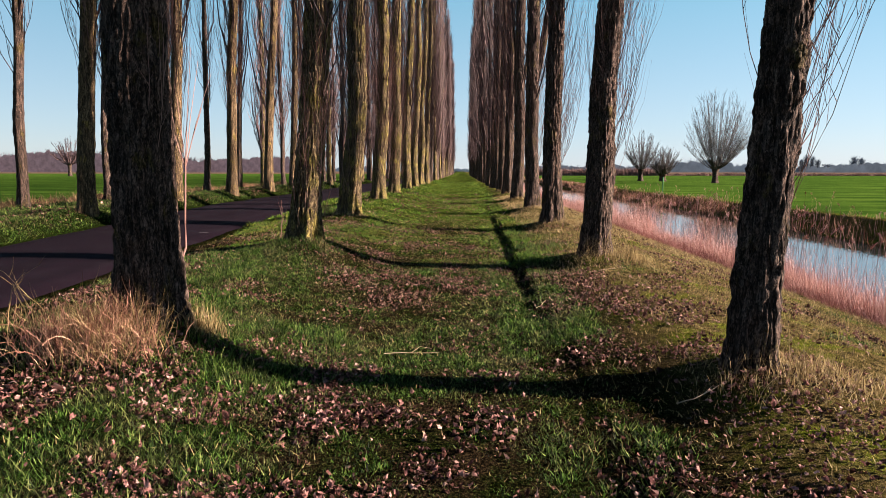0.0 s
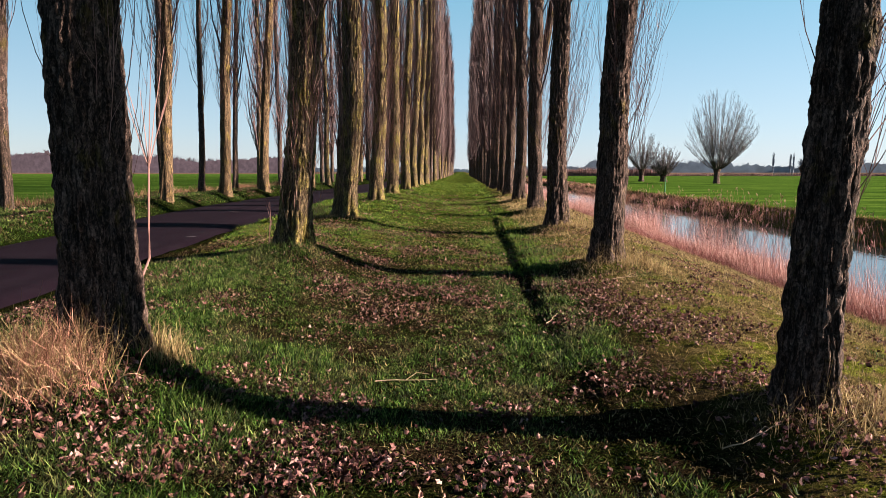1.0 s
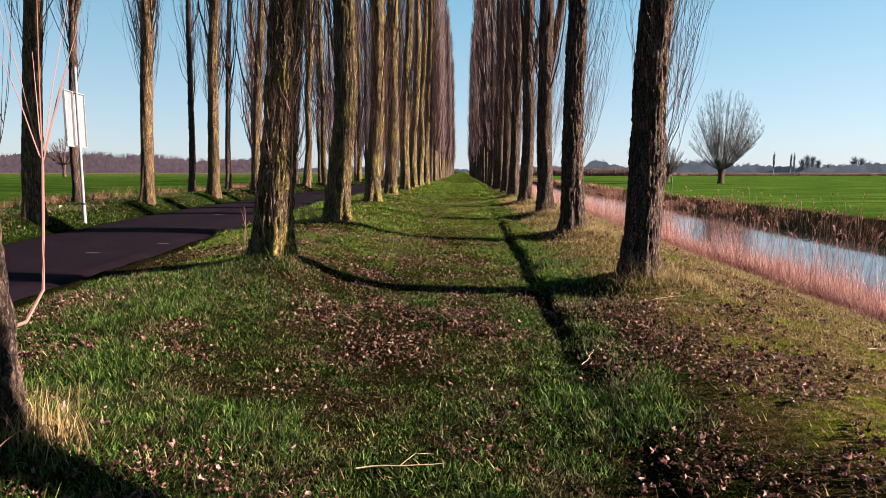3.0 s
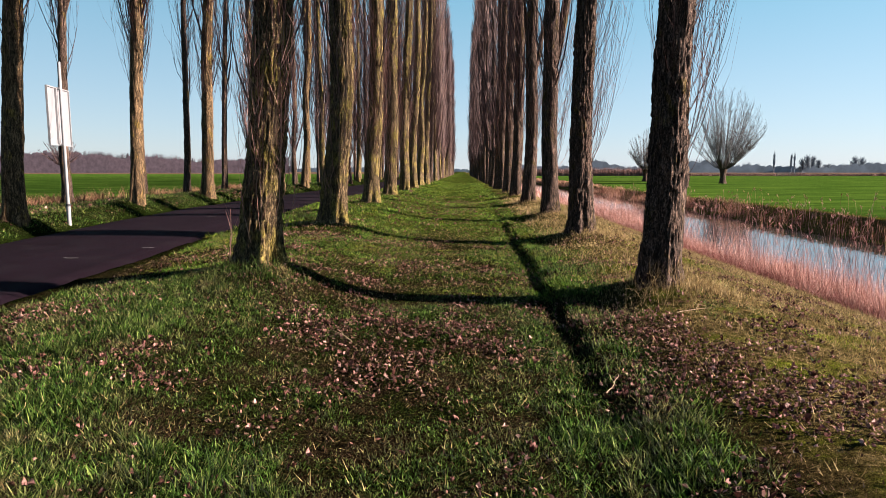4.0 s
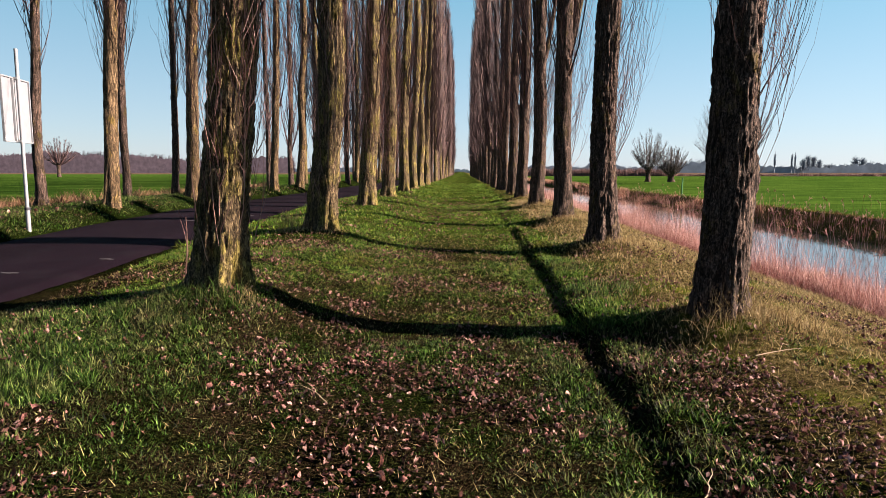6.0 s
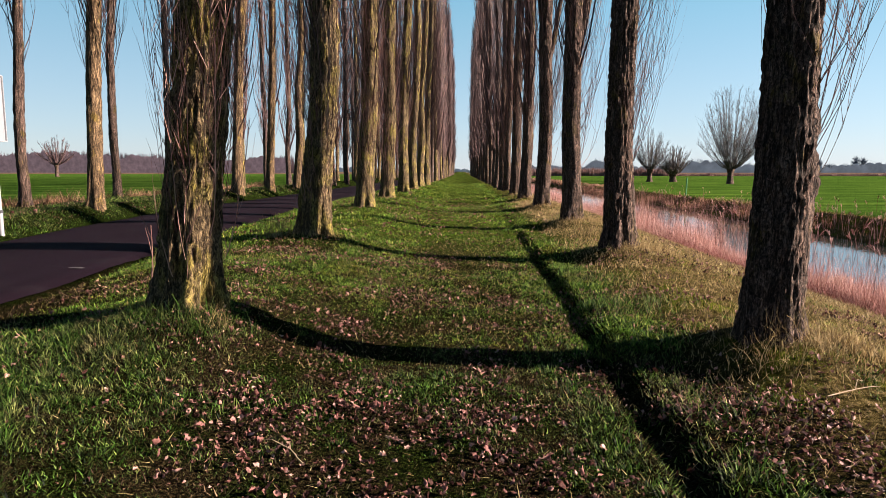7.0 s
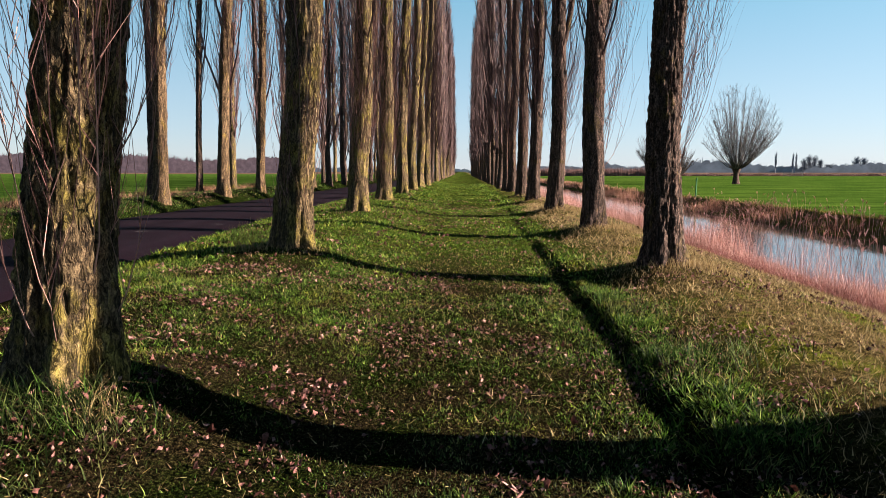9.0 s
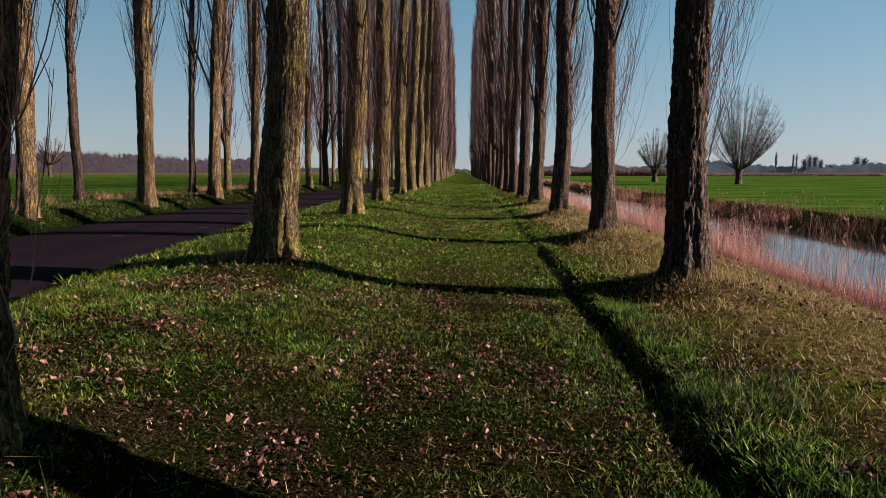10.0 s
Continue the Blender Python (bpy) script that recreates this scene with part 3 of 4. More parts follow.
def poplar(x, y, seed, radius, near=0, lean=(0, 0), turn=0.0, bark=None, label="", shoots=(), bend=0.08, forks=(), start=2.0):
    """near: 2 for a trunk passed close by, 1 for one in the middle distance, 0 for the rest."""
    rng = np.random.default_rng(seed)
    z = float(ground_z(x, y))
    tree = new("poplar")
    if near == 0:
        dark_trunk, crown, tan_trunk = FAR_KINDS[seed % len(FAR_KINDS)]
        trunk = dark_trunk if x > 0 or seed % 3 else tan_trunk
        s = rng.uniform(0.92, 1.08)
        tree.matrix_basis = pose(x, y, z, 0, 0, math.degrees(turn)) @ Matrix.Diagonal((s, s, rng.uniform(0.93, 1.07), 1))
        part("trunk", trunk, None, tree)
        part("crown", crown, None, tree)
    else:
        tree.matrix_basis = pose(x, y, z)
        tall = rng.uniform(23.5, 27)
        sides, rings = ((120, 180) if near == 2 else (36, 80))
        V, Q, axis, girth = trunk_mesh(seed, tall, radius, sides, rings, lean, bend, 0.02 if near == 2 else 0.016, dense=4.2 if near == 2 else 8)
        for fz, faz, fout, flen, frad in forks:
            u = np.linspace(0, 1, 14)
            foot = axis(np.array([fz]))[0]
            arm = foot + np.stack([np.cos(faz) * fout * u ** 0.7, np.sin(faz) * fout * u ** 0.7, flen * u], -1)
            V, Q = merged([(V, Q), tubes(arm[None], (frad * (1 - 0.8 * u))[None], 12)])
        part("trunk", mesh_of("trunk", V, Q, materials=[bark or BARK], smooth=True), None, tree)
        part("crown", mesh_of("crown", *crown_mesh(seed + 300, tall, axis, girth, *((150, 6) if near == 2 else (115, 5)), True, start), materials=[TWIG]), None, tree)
        if shoots:
            pieces = [shoots_mesh(rng, axis, girth, *one) for one in shoots]
            tagged(part("young_growth", mesh_of("young_growth", *merged(pieces), materials=[SHOOT]), None, tree, "thin reddish young shoots"), kind="stuff")
    return tagged(tree, label or "tall bare Lombardy poplar with furrowed brown bark", "tree", "avenue poplars")


EAST = (0.2, 0.7)
FEW = [(40, 0.9, 3.8, 1.3, None, 0.003)]
ALLROUND = [(60, 0.6, 3.8, 1.3, None, 0.003), (22, 0.05, 1.7, 1.3, (-0.9, 0.6), 0.004)]
SUNNY = [(52, 0.8, 3.6, 2.0, EAST, 0.0036), (18, 1.6, 4.2, 1.3, None, 0.003)]
BRUSH = [(80, 1.2, 7.5, 1.7, None, 0.0045)]
HIGH = [(60, 2.6, 7.5, 1.7, None, 0.006)]
FORKS = {3: [(3.1, 0.1, 0.95, 7.0, 0.11)], 4: [(3.4, 0.3, 0.9, 6.0, 0.07), (3.8, 2.6, 0.5, 5.0, 0.05)]}
NEAR_RIGHT = [(0.135, (0.04, 0.0)), (0.18, (0.04, 0.02)), (0.165, (0.015, 0.0)), (0.17, (0.005, 0.0)), (0.18, (0.01, 0.0))]
NEAR_LEFT = [(0.195, (0.028, 0.0)), (0.19, (0.06, 0.0)), (0.2, (0.055, 0.0)), (0.19, (0.03, 0.0)), (0.19, (0.03, 0.0))]
for k, (x, y) in enumerate(RIGHT):
    if k < 5:
        r, lean = NEAR_RIGHT[k]
        poplar(x, y, 101 + k, r, 2 if k < 3 else 1, lean, bark=BARK_PLAIN, shoots=SUNNY, forks=FORKS.get(k, ()), start=3.4 if k < 3 else 2.6, label="tall bare poplar with dark furrowed bark on the ditch bank")
    else:
        poplar(x, y, 120 + k, 0.18, 1 if k < 9 else 0, (0.01 + 0.004 * math.sin(k * 3.1), 0), k * 1.7, bark=BARK_PLAIN, shoots=BRUSH if k < 9 else ())
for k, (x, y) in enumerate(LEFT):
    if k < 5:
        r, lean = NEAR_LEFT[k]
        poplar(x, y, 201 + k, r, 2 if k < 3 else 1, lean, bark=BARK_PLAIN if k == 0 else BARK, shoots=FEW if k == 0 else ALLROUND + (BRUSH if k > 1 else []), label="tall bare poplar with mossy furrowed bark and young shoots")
    else:
        poplar(x, y, 220 + k, 0.19, 1 if k < 9 else 0, (0.03 + 0.004 * math.sin(k * 2.1), 0), k * 2.3, shoots=BRUSH if k < 9 else ())
for k, (x, y) in enumerate(ROADSIDE):
    poplar(x, y, 260 + k, 0.17 + 0.015 * math.sin(k * 2.2), 1 if k < 7 else 0, (0.05 + 0.01 * math.sin(k * 2.1), 0), k * 2.9, bark=BARK_TAN, label="bare poplar beside the asphalt lane", shoots=HIGH if k < 6 else (), start=3.0)
for k, (x, y) in enumerate(OUTER):
    poplar(x, y, 330 + k, 0.13, 1 if k < 6 else 0, (0.03 + 0.012 * math.sin(k * 1.6), 0), k * 3.7, bark=BARK_PLAIN, label="slender bare poplar at the edge of the meadow", start=3.4, forks=[(5.3, 0.2, 1.0, 6.5, 0.085)] if k == 2 else ())


# ---- grass, leaves, reeds ----
def blades(rng, x, y, height, width, lean, segments=2, dz=0.0, az=None):
    """Many blades as separate strips, narrowing to a point. Returns verts, quads, tris."""
    n = len(x)
    z = ground_z(x, y) - 0.01 + dz
    az = rng.uniform(0, 2 * np.pi, n) if az is None else az
    tilt = lean * 0.45 + np.abs(rng.normal(0, lean * 0.75, n))
    face = az + rng.normal(1.57, 0.5, n)
    w = np.stack([np.cos(face), np.sin(face), np.zeros(n)], -1) * (np.asarray(width) * rng.uniform(0.6, 1.3, n))[:, None] / 2
    way = np.stack([np.cos(az), np.sin(az)], -1)
    base = np.stack([x, y, z], -1)
    rows = []
    for s in range(segments + 1):
        u = s / segments
        p = base.copy()
        p[:, :2] += way * (height * np.sin(tilt) * u ** 1.6)[:, None]
        p[:, 2] += height * np.cos(tilt * (0.5 + 0.5 * u)) * u
        if s < segments:
            rows += [p - w * (1 - 0.45 * u), p + w * (1 - 0.45 * u)]
        else:
            rows.append(p)
    V = np.stack(rows, 1)
    per = 2 * segments + 1
    o = np.arange(n)[:, None] * per
    quads = [o + np.array([2 * s, 2 * s + 1, 2 * s + 3, 2 * s + 2]) for s in range(segments - 1)]
    tris = o + np.array([2 * segments - 2, 2 * segments - 1, 2 * segments])
    return V.reshape(-1, 3), (np.concatenate(quads) if quads else None), tris


def scatter(rng, count, x0, x1, y0, y1):
    return rng.uniform(x0, x1, count), rng.uniform(y0, y1, count)


def stuff(name, blade_arrays, mat, label, category):
    V, Q, T = blade_arrays
    return tagged(new(name, mesh_of(name, V, Q, T, [mat])), label, category, kind="stuff")


def off_road(x):
    return (x < -7.58) | (x > -4.22)


def turf(name, count, box, tall, wide, segments, seed, per=12, size=0.035, floor=0.0, lean=1.1, mat=None):
    """Grass in small tufts that lean apart, thick where it is lush and thin on the trodden line."""
    rng = np.random.default_rng(seed)
    tufts = count // per
    x, y = scatter(rng, tufts, *box)
    lush = vnoise(x * 0.8, y * 0.8, 0.3, 41) + 0.6 * vnoise(x * 3.1, y * 3.1, 0.3, 42)
    worn = np.exp(-((x + rut_shift(y) - 0.89) / 0.13) ** 2) * 1.1 * rut_depth(y) + np.exp(-((x - 0.2) / 0.8) ** 2) * 0.06
    strip = 0.55 * np.exp(-((x - 1.25) / 0.2) ** 2) * smooth(8.0, 9.2, y)
    bank, front = 1.0 * smooth(1.15, 1.55, x) - strip, 0.42 * (1 - smooth(3.8, 5.4, y))
    wedge = (np.abs(x) < 0.8 * y + 0.1) | (y < 2.6)
    keep = wedge & off_road(x) & (rng.uniform(0, 1, tufts) < np.clip(0.68 + 0.65 * lush - worn - bank - front + floor, 0.02, 1))
    x, y, lush = x[keep], y[keep], lush[keep]
    h = tall * rng.uniform(0.5, 1.15, len(x)) * (1 + 0.7 * np.clip(lush, -0.6, 1)) * (1 - 0.45 * np.exp(-((x + 0.1) / 0.8) ** 4)) * (1 - 0.4 * smooth(1.1, 1.8, x))
    x, y, h = [np.repeat(v, per) for v in (x, y, h)]
    az = rng.uniform(0, 2 * np.pi, len(x))
    off = size * np.abs(rng.normal(0, 1, len(x)))
    stuff(name, blades(rng, x + np.cos(az) * off, y + np.sin(az) * off, h * rng.uniform(0.4, 1.1, len(x)), wide, lean, segments, az=az), mat or GRASS, "short winter grass, patchy green and mossy", "grass")


def thatch(count, box, tall, wide, seed):
    rng = np.random.default_rng(seed)
    x, y = scatter(rng, count, *box)
    p = np.clip(0.5 - 0.7 * (vnoise(x * 0.8, y * 0.8, 0.3, 41) + 0.6 * vnoise(x * 3.1, y * 3.1, 0.3, 42)) + 0.35 * smooth(1.6, 2.6, x), 0.08, 1)
    keep = off_road(x) & (rng.uniform(0, 1, count) < p)
    x, y = x[keep], y[keep]
    stuff("dead_grass", blades(rng, x, y, tall * rng.uniform(0.4, 1.3, len(x)), wide, 1.3, 1), THATCH, "flattened brown dead grass between green tufts", "dry grass")


turf("grass", 420000, (-3.9, 4.2, 2.6, 6.4), 0.06, 0.0085, 1, 5, 14, 0.045, 0.12, 0.95)
turf("grass", 320000, (-3.9, 5.2, 6.2, 9.8), 0.058, 0.0095, 1, 45, 14, 0.045, 0.08, 0.95)
turf("grass", 300000, (-3.9, 4.4, 9.6, 13.8), 0.054, 0.009, 1, 35, 12, 0.05, 0.12, mat=MOSS_GRASS)
turf("grass", 130000, (-3.9, 3.6, 2.4, 13.5), 0.085, 0.006, 2, 25, 16, 0.03, -0.62, 0.7)
turf("grass", 460000, (-3.0, 0.8, 2.8, 13.8), 0.036, 0.0065, 1, 65, 10, 0.05, 0.35, 1.1)
turf("grass", 30000, (-3.3, -0.7, 5.4, 9.4), 0.09, 0.0048, 2, 66, 70, 0.06, -0.35, 0.7)
thatch(120000, (-3.9, 5.2, 2.4, 13.5), 0.045, 0.009, 15)
turf("grass", 36000, (-4.1, 5.2, -6.0, 2.6), 0.07, 0.02, 1, 55, 10, 0.05, 0.1, 0.95)
thatch(50000, (-4.2, 6.0, 13.5, 26), 0.07, 0.014, 16)
thatch(40000, (-13.0, -7.7, 9.5, 32), 0.1, 0.014, 17)
turf("grass", 210000, (-4.3, 6.0, 13.5, 27.0), 0.075, 0.024, 1, 6, 8, 0.06, 0.2, mat=MOSS_GRASS)
turf("grass", 80000, (-4.3, 6.0, 27.0, 60.0), 0.09, 0.06, 1, 7, 6, 0.1, 0.3, mat=MOSS_GRASS)
turf("grass", 130000, (-11.0, -7.55, 8.5, 24.0), 0.09, 0.012, 1, 58, 8, 0.07, 0.25, 0.9)
turf("grass", 90000, (-13.2, -7.55, 9.0, 45.0), 0.13, 0.02, 1, 8, 6, 0.1, 0.0)


def strewn_leaves(count, box, size, seed, name="fallen_leaves", lobes=10):
    rng = np.random.default_rng(seed)
    x, y = scatter(rng, count, *box)
    bank = np.exp(-((x - 1.9) / 0.9) ** 2) * (0.6 - 0.9 * smooth(7.5, 9.5, y)) + np.exp(-((x + 0.6) / 0.9) ** 2) * 0.12
    front = 0.32 * (1 - smooth(3.8, 5.6, y)) * (1 - 0.85 * smooth(0.3, 1.0, x))
    p = np.clip(0.02 + 0.12 * smooth(5.4, 6.2, y) * (1 - 0.6 * smooth(8.8, 9.8, y)) + front + bank + 0.45 * vnoise(x * 0.9, y * 0.9, 0.2, 51) + 1.0 * vnoise(x * 2.9, y * 2.9, 0.2, 52), 0.03, 1)
    keep = off_road(x) & (rng.uniform(0, 1, count) < p)
    x, y = x[keep], y[keep]
    n = len(x)
    s = size * rng.uniform(0.4, 1.35, n)
    az = rng.uniform(0, 2 * np.pi, n)
    tip, roll, curl = rng.normal(0, 0.45, n), rng.normal(0, 0.55, n), rng.uniform(0.15, 0.9, n) * rng.choice([-0.6, 1], n)
    f = np.stack([np.cos(az) * np.cos(tip), np.sin(az) * np.cos(tip), np.sin(tip)], -1)
    r = np.stack([-np.sin(az) * np.cos(roll), np.cos(az) * np.cos(roll), np.sin(roll)], -1)
    up = np.cross(f, r)
    c = np.stack([x, y, ground_z(x, y) + rng.uniform(0.004, 0.034, n)], -1)
    S, K = s[:, None], (s * curl)[:, None]
    S, K = S * rng.uniform(0.7, 1.0, (n, 1)), K * 0.8
    slim = rng.uniform(0.4, 1.0, (n, 1))
    # lobed, crumpled outline round a midpoint
    th = np.arange(lobes) / lobes * 2 * np.pi
    reach = np.where(np.arange(lobes) % 2, 0.36, 0.5) + np.where(np.arange(lobes) == 0, 0.14, 0)
    outline = [(math.cos(q) * w, math.sin(q) * w * 0.9, 0.8) for q, w in zip(th, reach)] + [(0.0, 0.0, 0.0)]
    V = np.stack([c + f * S * (a + rng.normal(0, 0.08, (n, 1))) + r * S * (b * slim + rng.normal(0, 0.07, (n, 1))) + up * K * (k + rng.normal(0, 0.4, (n, 1))) for a, b, k in outline], 1)
    o = np.arange(n)[:, None] * (lobes + 1)
    T = np.concatenate([o + np.array([lobes, i, (i + 1) % lobes]) for i in range(lobes)])
    tagged(new(name, mesh_of(name, V, None, T, [LEAF], True)), "curled pinkish-brown fallen poplar leaves on the grass", "leaves", kind="stuff")


strewn_leaves(40000, (-3.8, 4.2, 2.6, 8.6), 0.034, 9)
strewn_leaves(9000, (-2.4, 0.6, 2.8, 5.0), 0.038, 49)
strewn_leaves(34000, (-3.8, 4.6, 8.4, 13.5), 0.032, 29, lobes=8)
strewn_leaves(26000, (-3.8, 4.6, 2.6, 12.0), 0.017, 19, lobes=6)
strewn_leaves(6000, (-3.8, 4.0, -4.0, 2.6), 0.043, 39, lobes=6)
strewn_leaves(14000, (-4.0, 4.5, 13.5, 30.0), 0.05, 10, lobes=6)
strewn_leaves(16000, (-12.5, -7.7, 10.0, 36.0), 0.06, 11, lobes=6)


def bank_grass():
    rng = np.random.default_rng(12)
    x, y = scatter(rng, 120000, 1.3, 6.0, 2.8, 26)
    keep = rng.uniform(0, 1, len(x)) < np.clip(0.3 + 0.5 * smooth(1.3, 1.8, x) + 0.3 * smooth(7, 9, y) * smooth(1.4, 1.8, x) + 0.7 * vnoise(x * 0.9, y * 0.9, 0.7, 61), 0.1, 0.95)
    x, y = x[keep], y[keep]
    stuff("dry_bank_grass", blades(rng, x, y, 0.075 * rng.uniform(0.4, 1.3, len(x)) * (0.6 + 0.04 * y), 0.0035 + 0.00035 * y, 1.1, 1), DRY, "thin dry grass on the ditch bank", "dry grass")
    x, y = scatter(rng, 36000, -3.9, 1.6, 2.4, 16)
    keep = rng.uniform(0, 1, len(x)) < np.clip(0.35 + 0.7 * vnoise(x * 1.1, y * 1.1, 0.7, 62), 0.08, 0.8)
    x, y = x[keep], y[keep]
    stuff("dry_verge_grass", blades(rng, x, y, 0.05 * rng.uniform(0.3, 1.4, len(x)), 0.0045, 1.2, 1, 0.02), DRY, "scattered dry blades among the turf", "dry grass")


bank_grass()


def tuft(x, y, count, wide, tall, seed, label, lean=0.5, mat=None, width=0.006):
    rng = np.random.default_rng(seed)
    px, py = x + rng.normal(0, wide, count), y + rng.normal(0, wide * 0.7, count)
    stuff("grass_tuft", blades(rng, px, py, tall * rng.uniform(0.3, 1.2, count), width, lean, 2), mat or DRY, label, "grass tuft")


tuft(-2.13, 4.45, 1500, 0.15, 0.28, 71, "tall dry straw-coloured grass at a poplar's foot", 1.0, width=0.004)
tuft(-2.12, 4.4, 500, 0.16, 0.38, 73, "tangled pinkish dead stems at a poplar's foot", 1.25, REED_DRY, 0.004)
tuft(-1.72, 4.95, 500, 0.1, 0.22, 74, "tall dry straw-coloured grass at a poplar's foot", 0.6, width=0.004)
tuft(-2.0, 4.45, 1200, 0.26, 0.14, 72, "green grass at a poplar's foot", 0.7, GRASS)


def tangle(x, y, count, wide, tall, seed, mat, label, radius=0.0026):
    """Dead stems that rise, bow over and end in curls."""
    rng = np.random.default_rng(seed)
    bx, by = x + rng.normal(0, wide, count), y + rng.normal(0, wide * 0.6, count)
    az, L = rng.uniform(0, 2 * np.pi, count), tall * rng.uniform(0.5, 1.4, count)
    tilt0, tilt1 = rng.uniform(0.05, 0.7, count), rng.uniform(0.5, 2.6, count)
    pts = [np.stack([bx, by, ground_z(bx, by) - 0.02], -1)]
    for k in range(8):
        u = (k + 0.5) / 8
        tilt = tilt0 + (tilt1 - tilt0) * u ** 2 + rng.normal(0, 0.12, count)
        az = az + rng.normal(0, 0.25, count)
        pts.append(pts[-1] + np.stack([np.sin(tilt) * np.cos(az), np.sin(tilt) * np.sin(az), np.cos(tilt)], -1) * (L / 8)[:, None])
    P = np.stack(pts, 1)
    R = radius * rng.uniform(0.6, 1.3, count)[:, None] * np.linspace(1, 0.35, 9)[None]
    tp, tr = twigs_on(rng, P, R, 3, tall * 0.3, radius * 0.5, 3, 0.8, 0.3)
    V, Q = merged([tubes(P, R, 3), tubes(tp, tr, 3)])
    tagged(new("dead_stems", mesh_of("dead_stems", V, Q, materials=[mat])), label, "dead stems", kind="stuff")


tangle(-2.12, 4.45, 190, 0.17, 0.3, 171, DRY, "tangled straw-coloured dead stems at a poplar's foot", 0.0022)
tangle(-2.2, 4.4, 260, 0.2, 0.3, 172, REED_DRY, "tangled reddish dead stems at a poplar's foot", 0.003)
tangle(-2.6, 4.5, 8, 0.08, 0.6, 173, DRY, "few tall dry weed stalks beside a poplar", 0.003)
tangle(2.1, 4.2, 30, 0.2, 0.28, 174, DRY, "thin dry stems at a poplar's foot", 0.002)
tangle(2.0, 9.1, 50, 0.2, 0.28, 175, DRY, "thin dry stems at a poplar's foot", 0.002)
tangle(-2.78, 14.2, 60, 0.13, 0.25, 177, DRY, "dry clump of stems beside a poplar's foot", 0.003)
tuft(-1.8, 9.3, 110, 0.07, 0.18, 178, "pale leaning grass at a poplar's foot", 1.1, width=0.003)
tuft(-1.9, 9.25, 500, 0.14, 0.2, 179, "lush green grass at a poplar's foot", 0.9, GRASS, 0.005)
for k, (x, y) in enumerate(RIGHT[:7]):
    tuft(x + 0.1, y - 0.15, 700, 0.3, 0.13, 75 + k, "dry grass round a poplar's foot", 0.8, width=0.0035)
    tuft(x + 0.38, y - 0.08, 900, 0.24, 0.13, 65 + 7 * k, "dry grass on the sunny side of a poplar's foot", 0.6, width=0.006)
for k, (x, y) in enumerate(LEFT[1:7]):
    tuft(x - 0.05, y - 0.2, 400, 0.26, 0.11, 85 + k, "grass round a poplar's foot", 0.8, DRY if k % 2 else GRASS, 0.004)


def reed_belt(name, count, box, tall, mat, seed, label, lean=0.16, width=0.012, gaps=0.4, grow=1.0, taper=0.0, segments=2):
    rng = np.random.default_rng(seed)
    x, y = scatter(rng, count, *box)
    thin = (x - box[0]) / (box[1] - box[0])
    p = np.clip(gaps + 0.8 * vnoise(x * 0.7, y * 0.35, 0.1, seed) + (0.5 - thin) * grow, 0.02, 1)
    keep = rng.uniform(0, 1, count) < p
    x, y = x[keep], y[keep]
    clump = 1 + 0.4 * vnoise(x * 0.9, y * 0.6, 0.4, seed + 1) + 0.3 * vnoise(x * 3.1, y * 2.6, 0.4, seed + 3)
    stuff(name, blades(rng, x, y, tall * clump * rng.uniform(0.45, 1.15, len(x)) * (1 - taper * thin[keep]) + np.clip(WATER_Z - ground_z(x, y), 0, 1), width, lean, segments), mat, label, "reeds")


reed_belt("reeds", 12000, (5.8, 7.8, -12.0, 6.0), 0.7, REED, 98, "dense reddish-pink reeds along the ditch", 0.4, 0.012, 0.5, 1.0, segments=1)
reed_belt("reeds", 34000, (5.6, 6.7, 5.0, 34.0), 0.3, REED_RED, 191, "low dark-red broken reeds at the foot of the bank", 0.8, 0.007, 0.7, 0.4, segments=1)
reed_belt("reeds", 60000, (6.0, 7.5, 6.0, 45.0), 0.52, REED, 91, "dense reddish-pink reeds along the ditch", 0.5, 0.006, 0.55, 1.2, segments=1)
reed_belt("reeds", 70000, (6.1, 8.8, 6.0, 50.0), 1.05, REED, 96, "thin tall pinkish reeds standing in the ditch", 0.3, 0.005, 0.05, 1.0, segments=2)
reed_belt("reeds", 26000, (5.9, 8.8, 45.0, 190.0), 0.9, REED, 92, "dense reddish-pink reeds along the ditch", 0.16, 0.03, 0.5, segments=1)
reed_belt("far_bank_reeds", 30000, (14.1, 15.4, 12.0, 80.0), 0.5, REED_DRY, 93, "broken brown reeds on the opposite bank", 0.7, 0.012, 0.12, 0.3, 0.3)
reed_belt("far_bank_reeds", 16000, (13.3, 14.9, 12.0, 80.0), 0.85, REED_DRY, 97, "broken brown reeds on the opposite bank", 0.5, 0.011, 0.1, 0.4, 0.3)
reed_belt("far_bank_reeds", 9000, (14.3, 16.4, 80.0, 260.0), 0.7, REED_DRY, 94, "broken brown reeds on the opposite bank", 0.6, 0.06, 0.6, 0.3, 0.7)
reed_belt("meadow_edge_reeds", 46000, (-13.4, -12.0, 9.0, 45.0), 0.45, TAWNY, 95, "tawny dry tufts along the meadow ditch", 0.75, 0.014, 0.45, 0.0)
reed_belt("far_reed_bed", 26000, (19.0, 72.0, 236.0, 246.0), 2.5, FAR_REED, 193, "reddish reed bed at the end of the meadow", 0.2, 0.16, 0.9, 0.2, segments=1)
reed_belt("far_scrub", 14000, (72.0, 190.0, 240.0, 246.0), 1.1, FAR_REED, 194, "low brown scrub at the end of the meadow", 0.4, 0.2, 0.5, 0.0, segments=1)


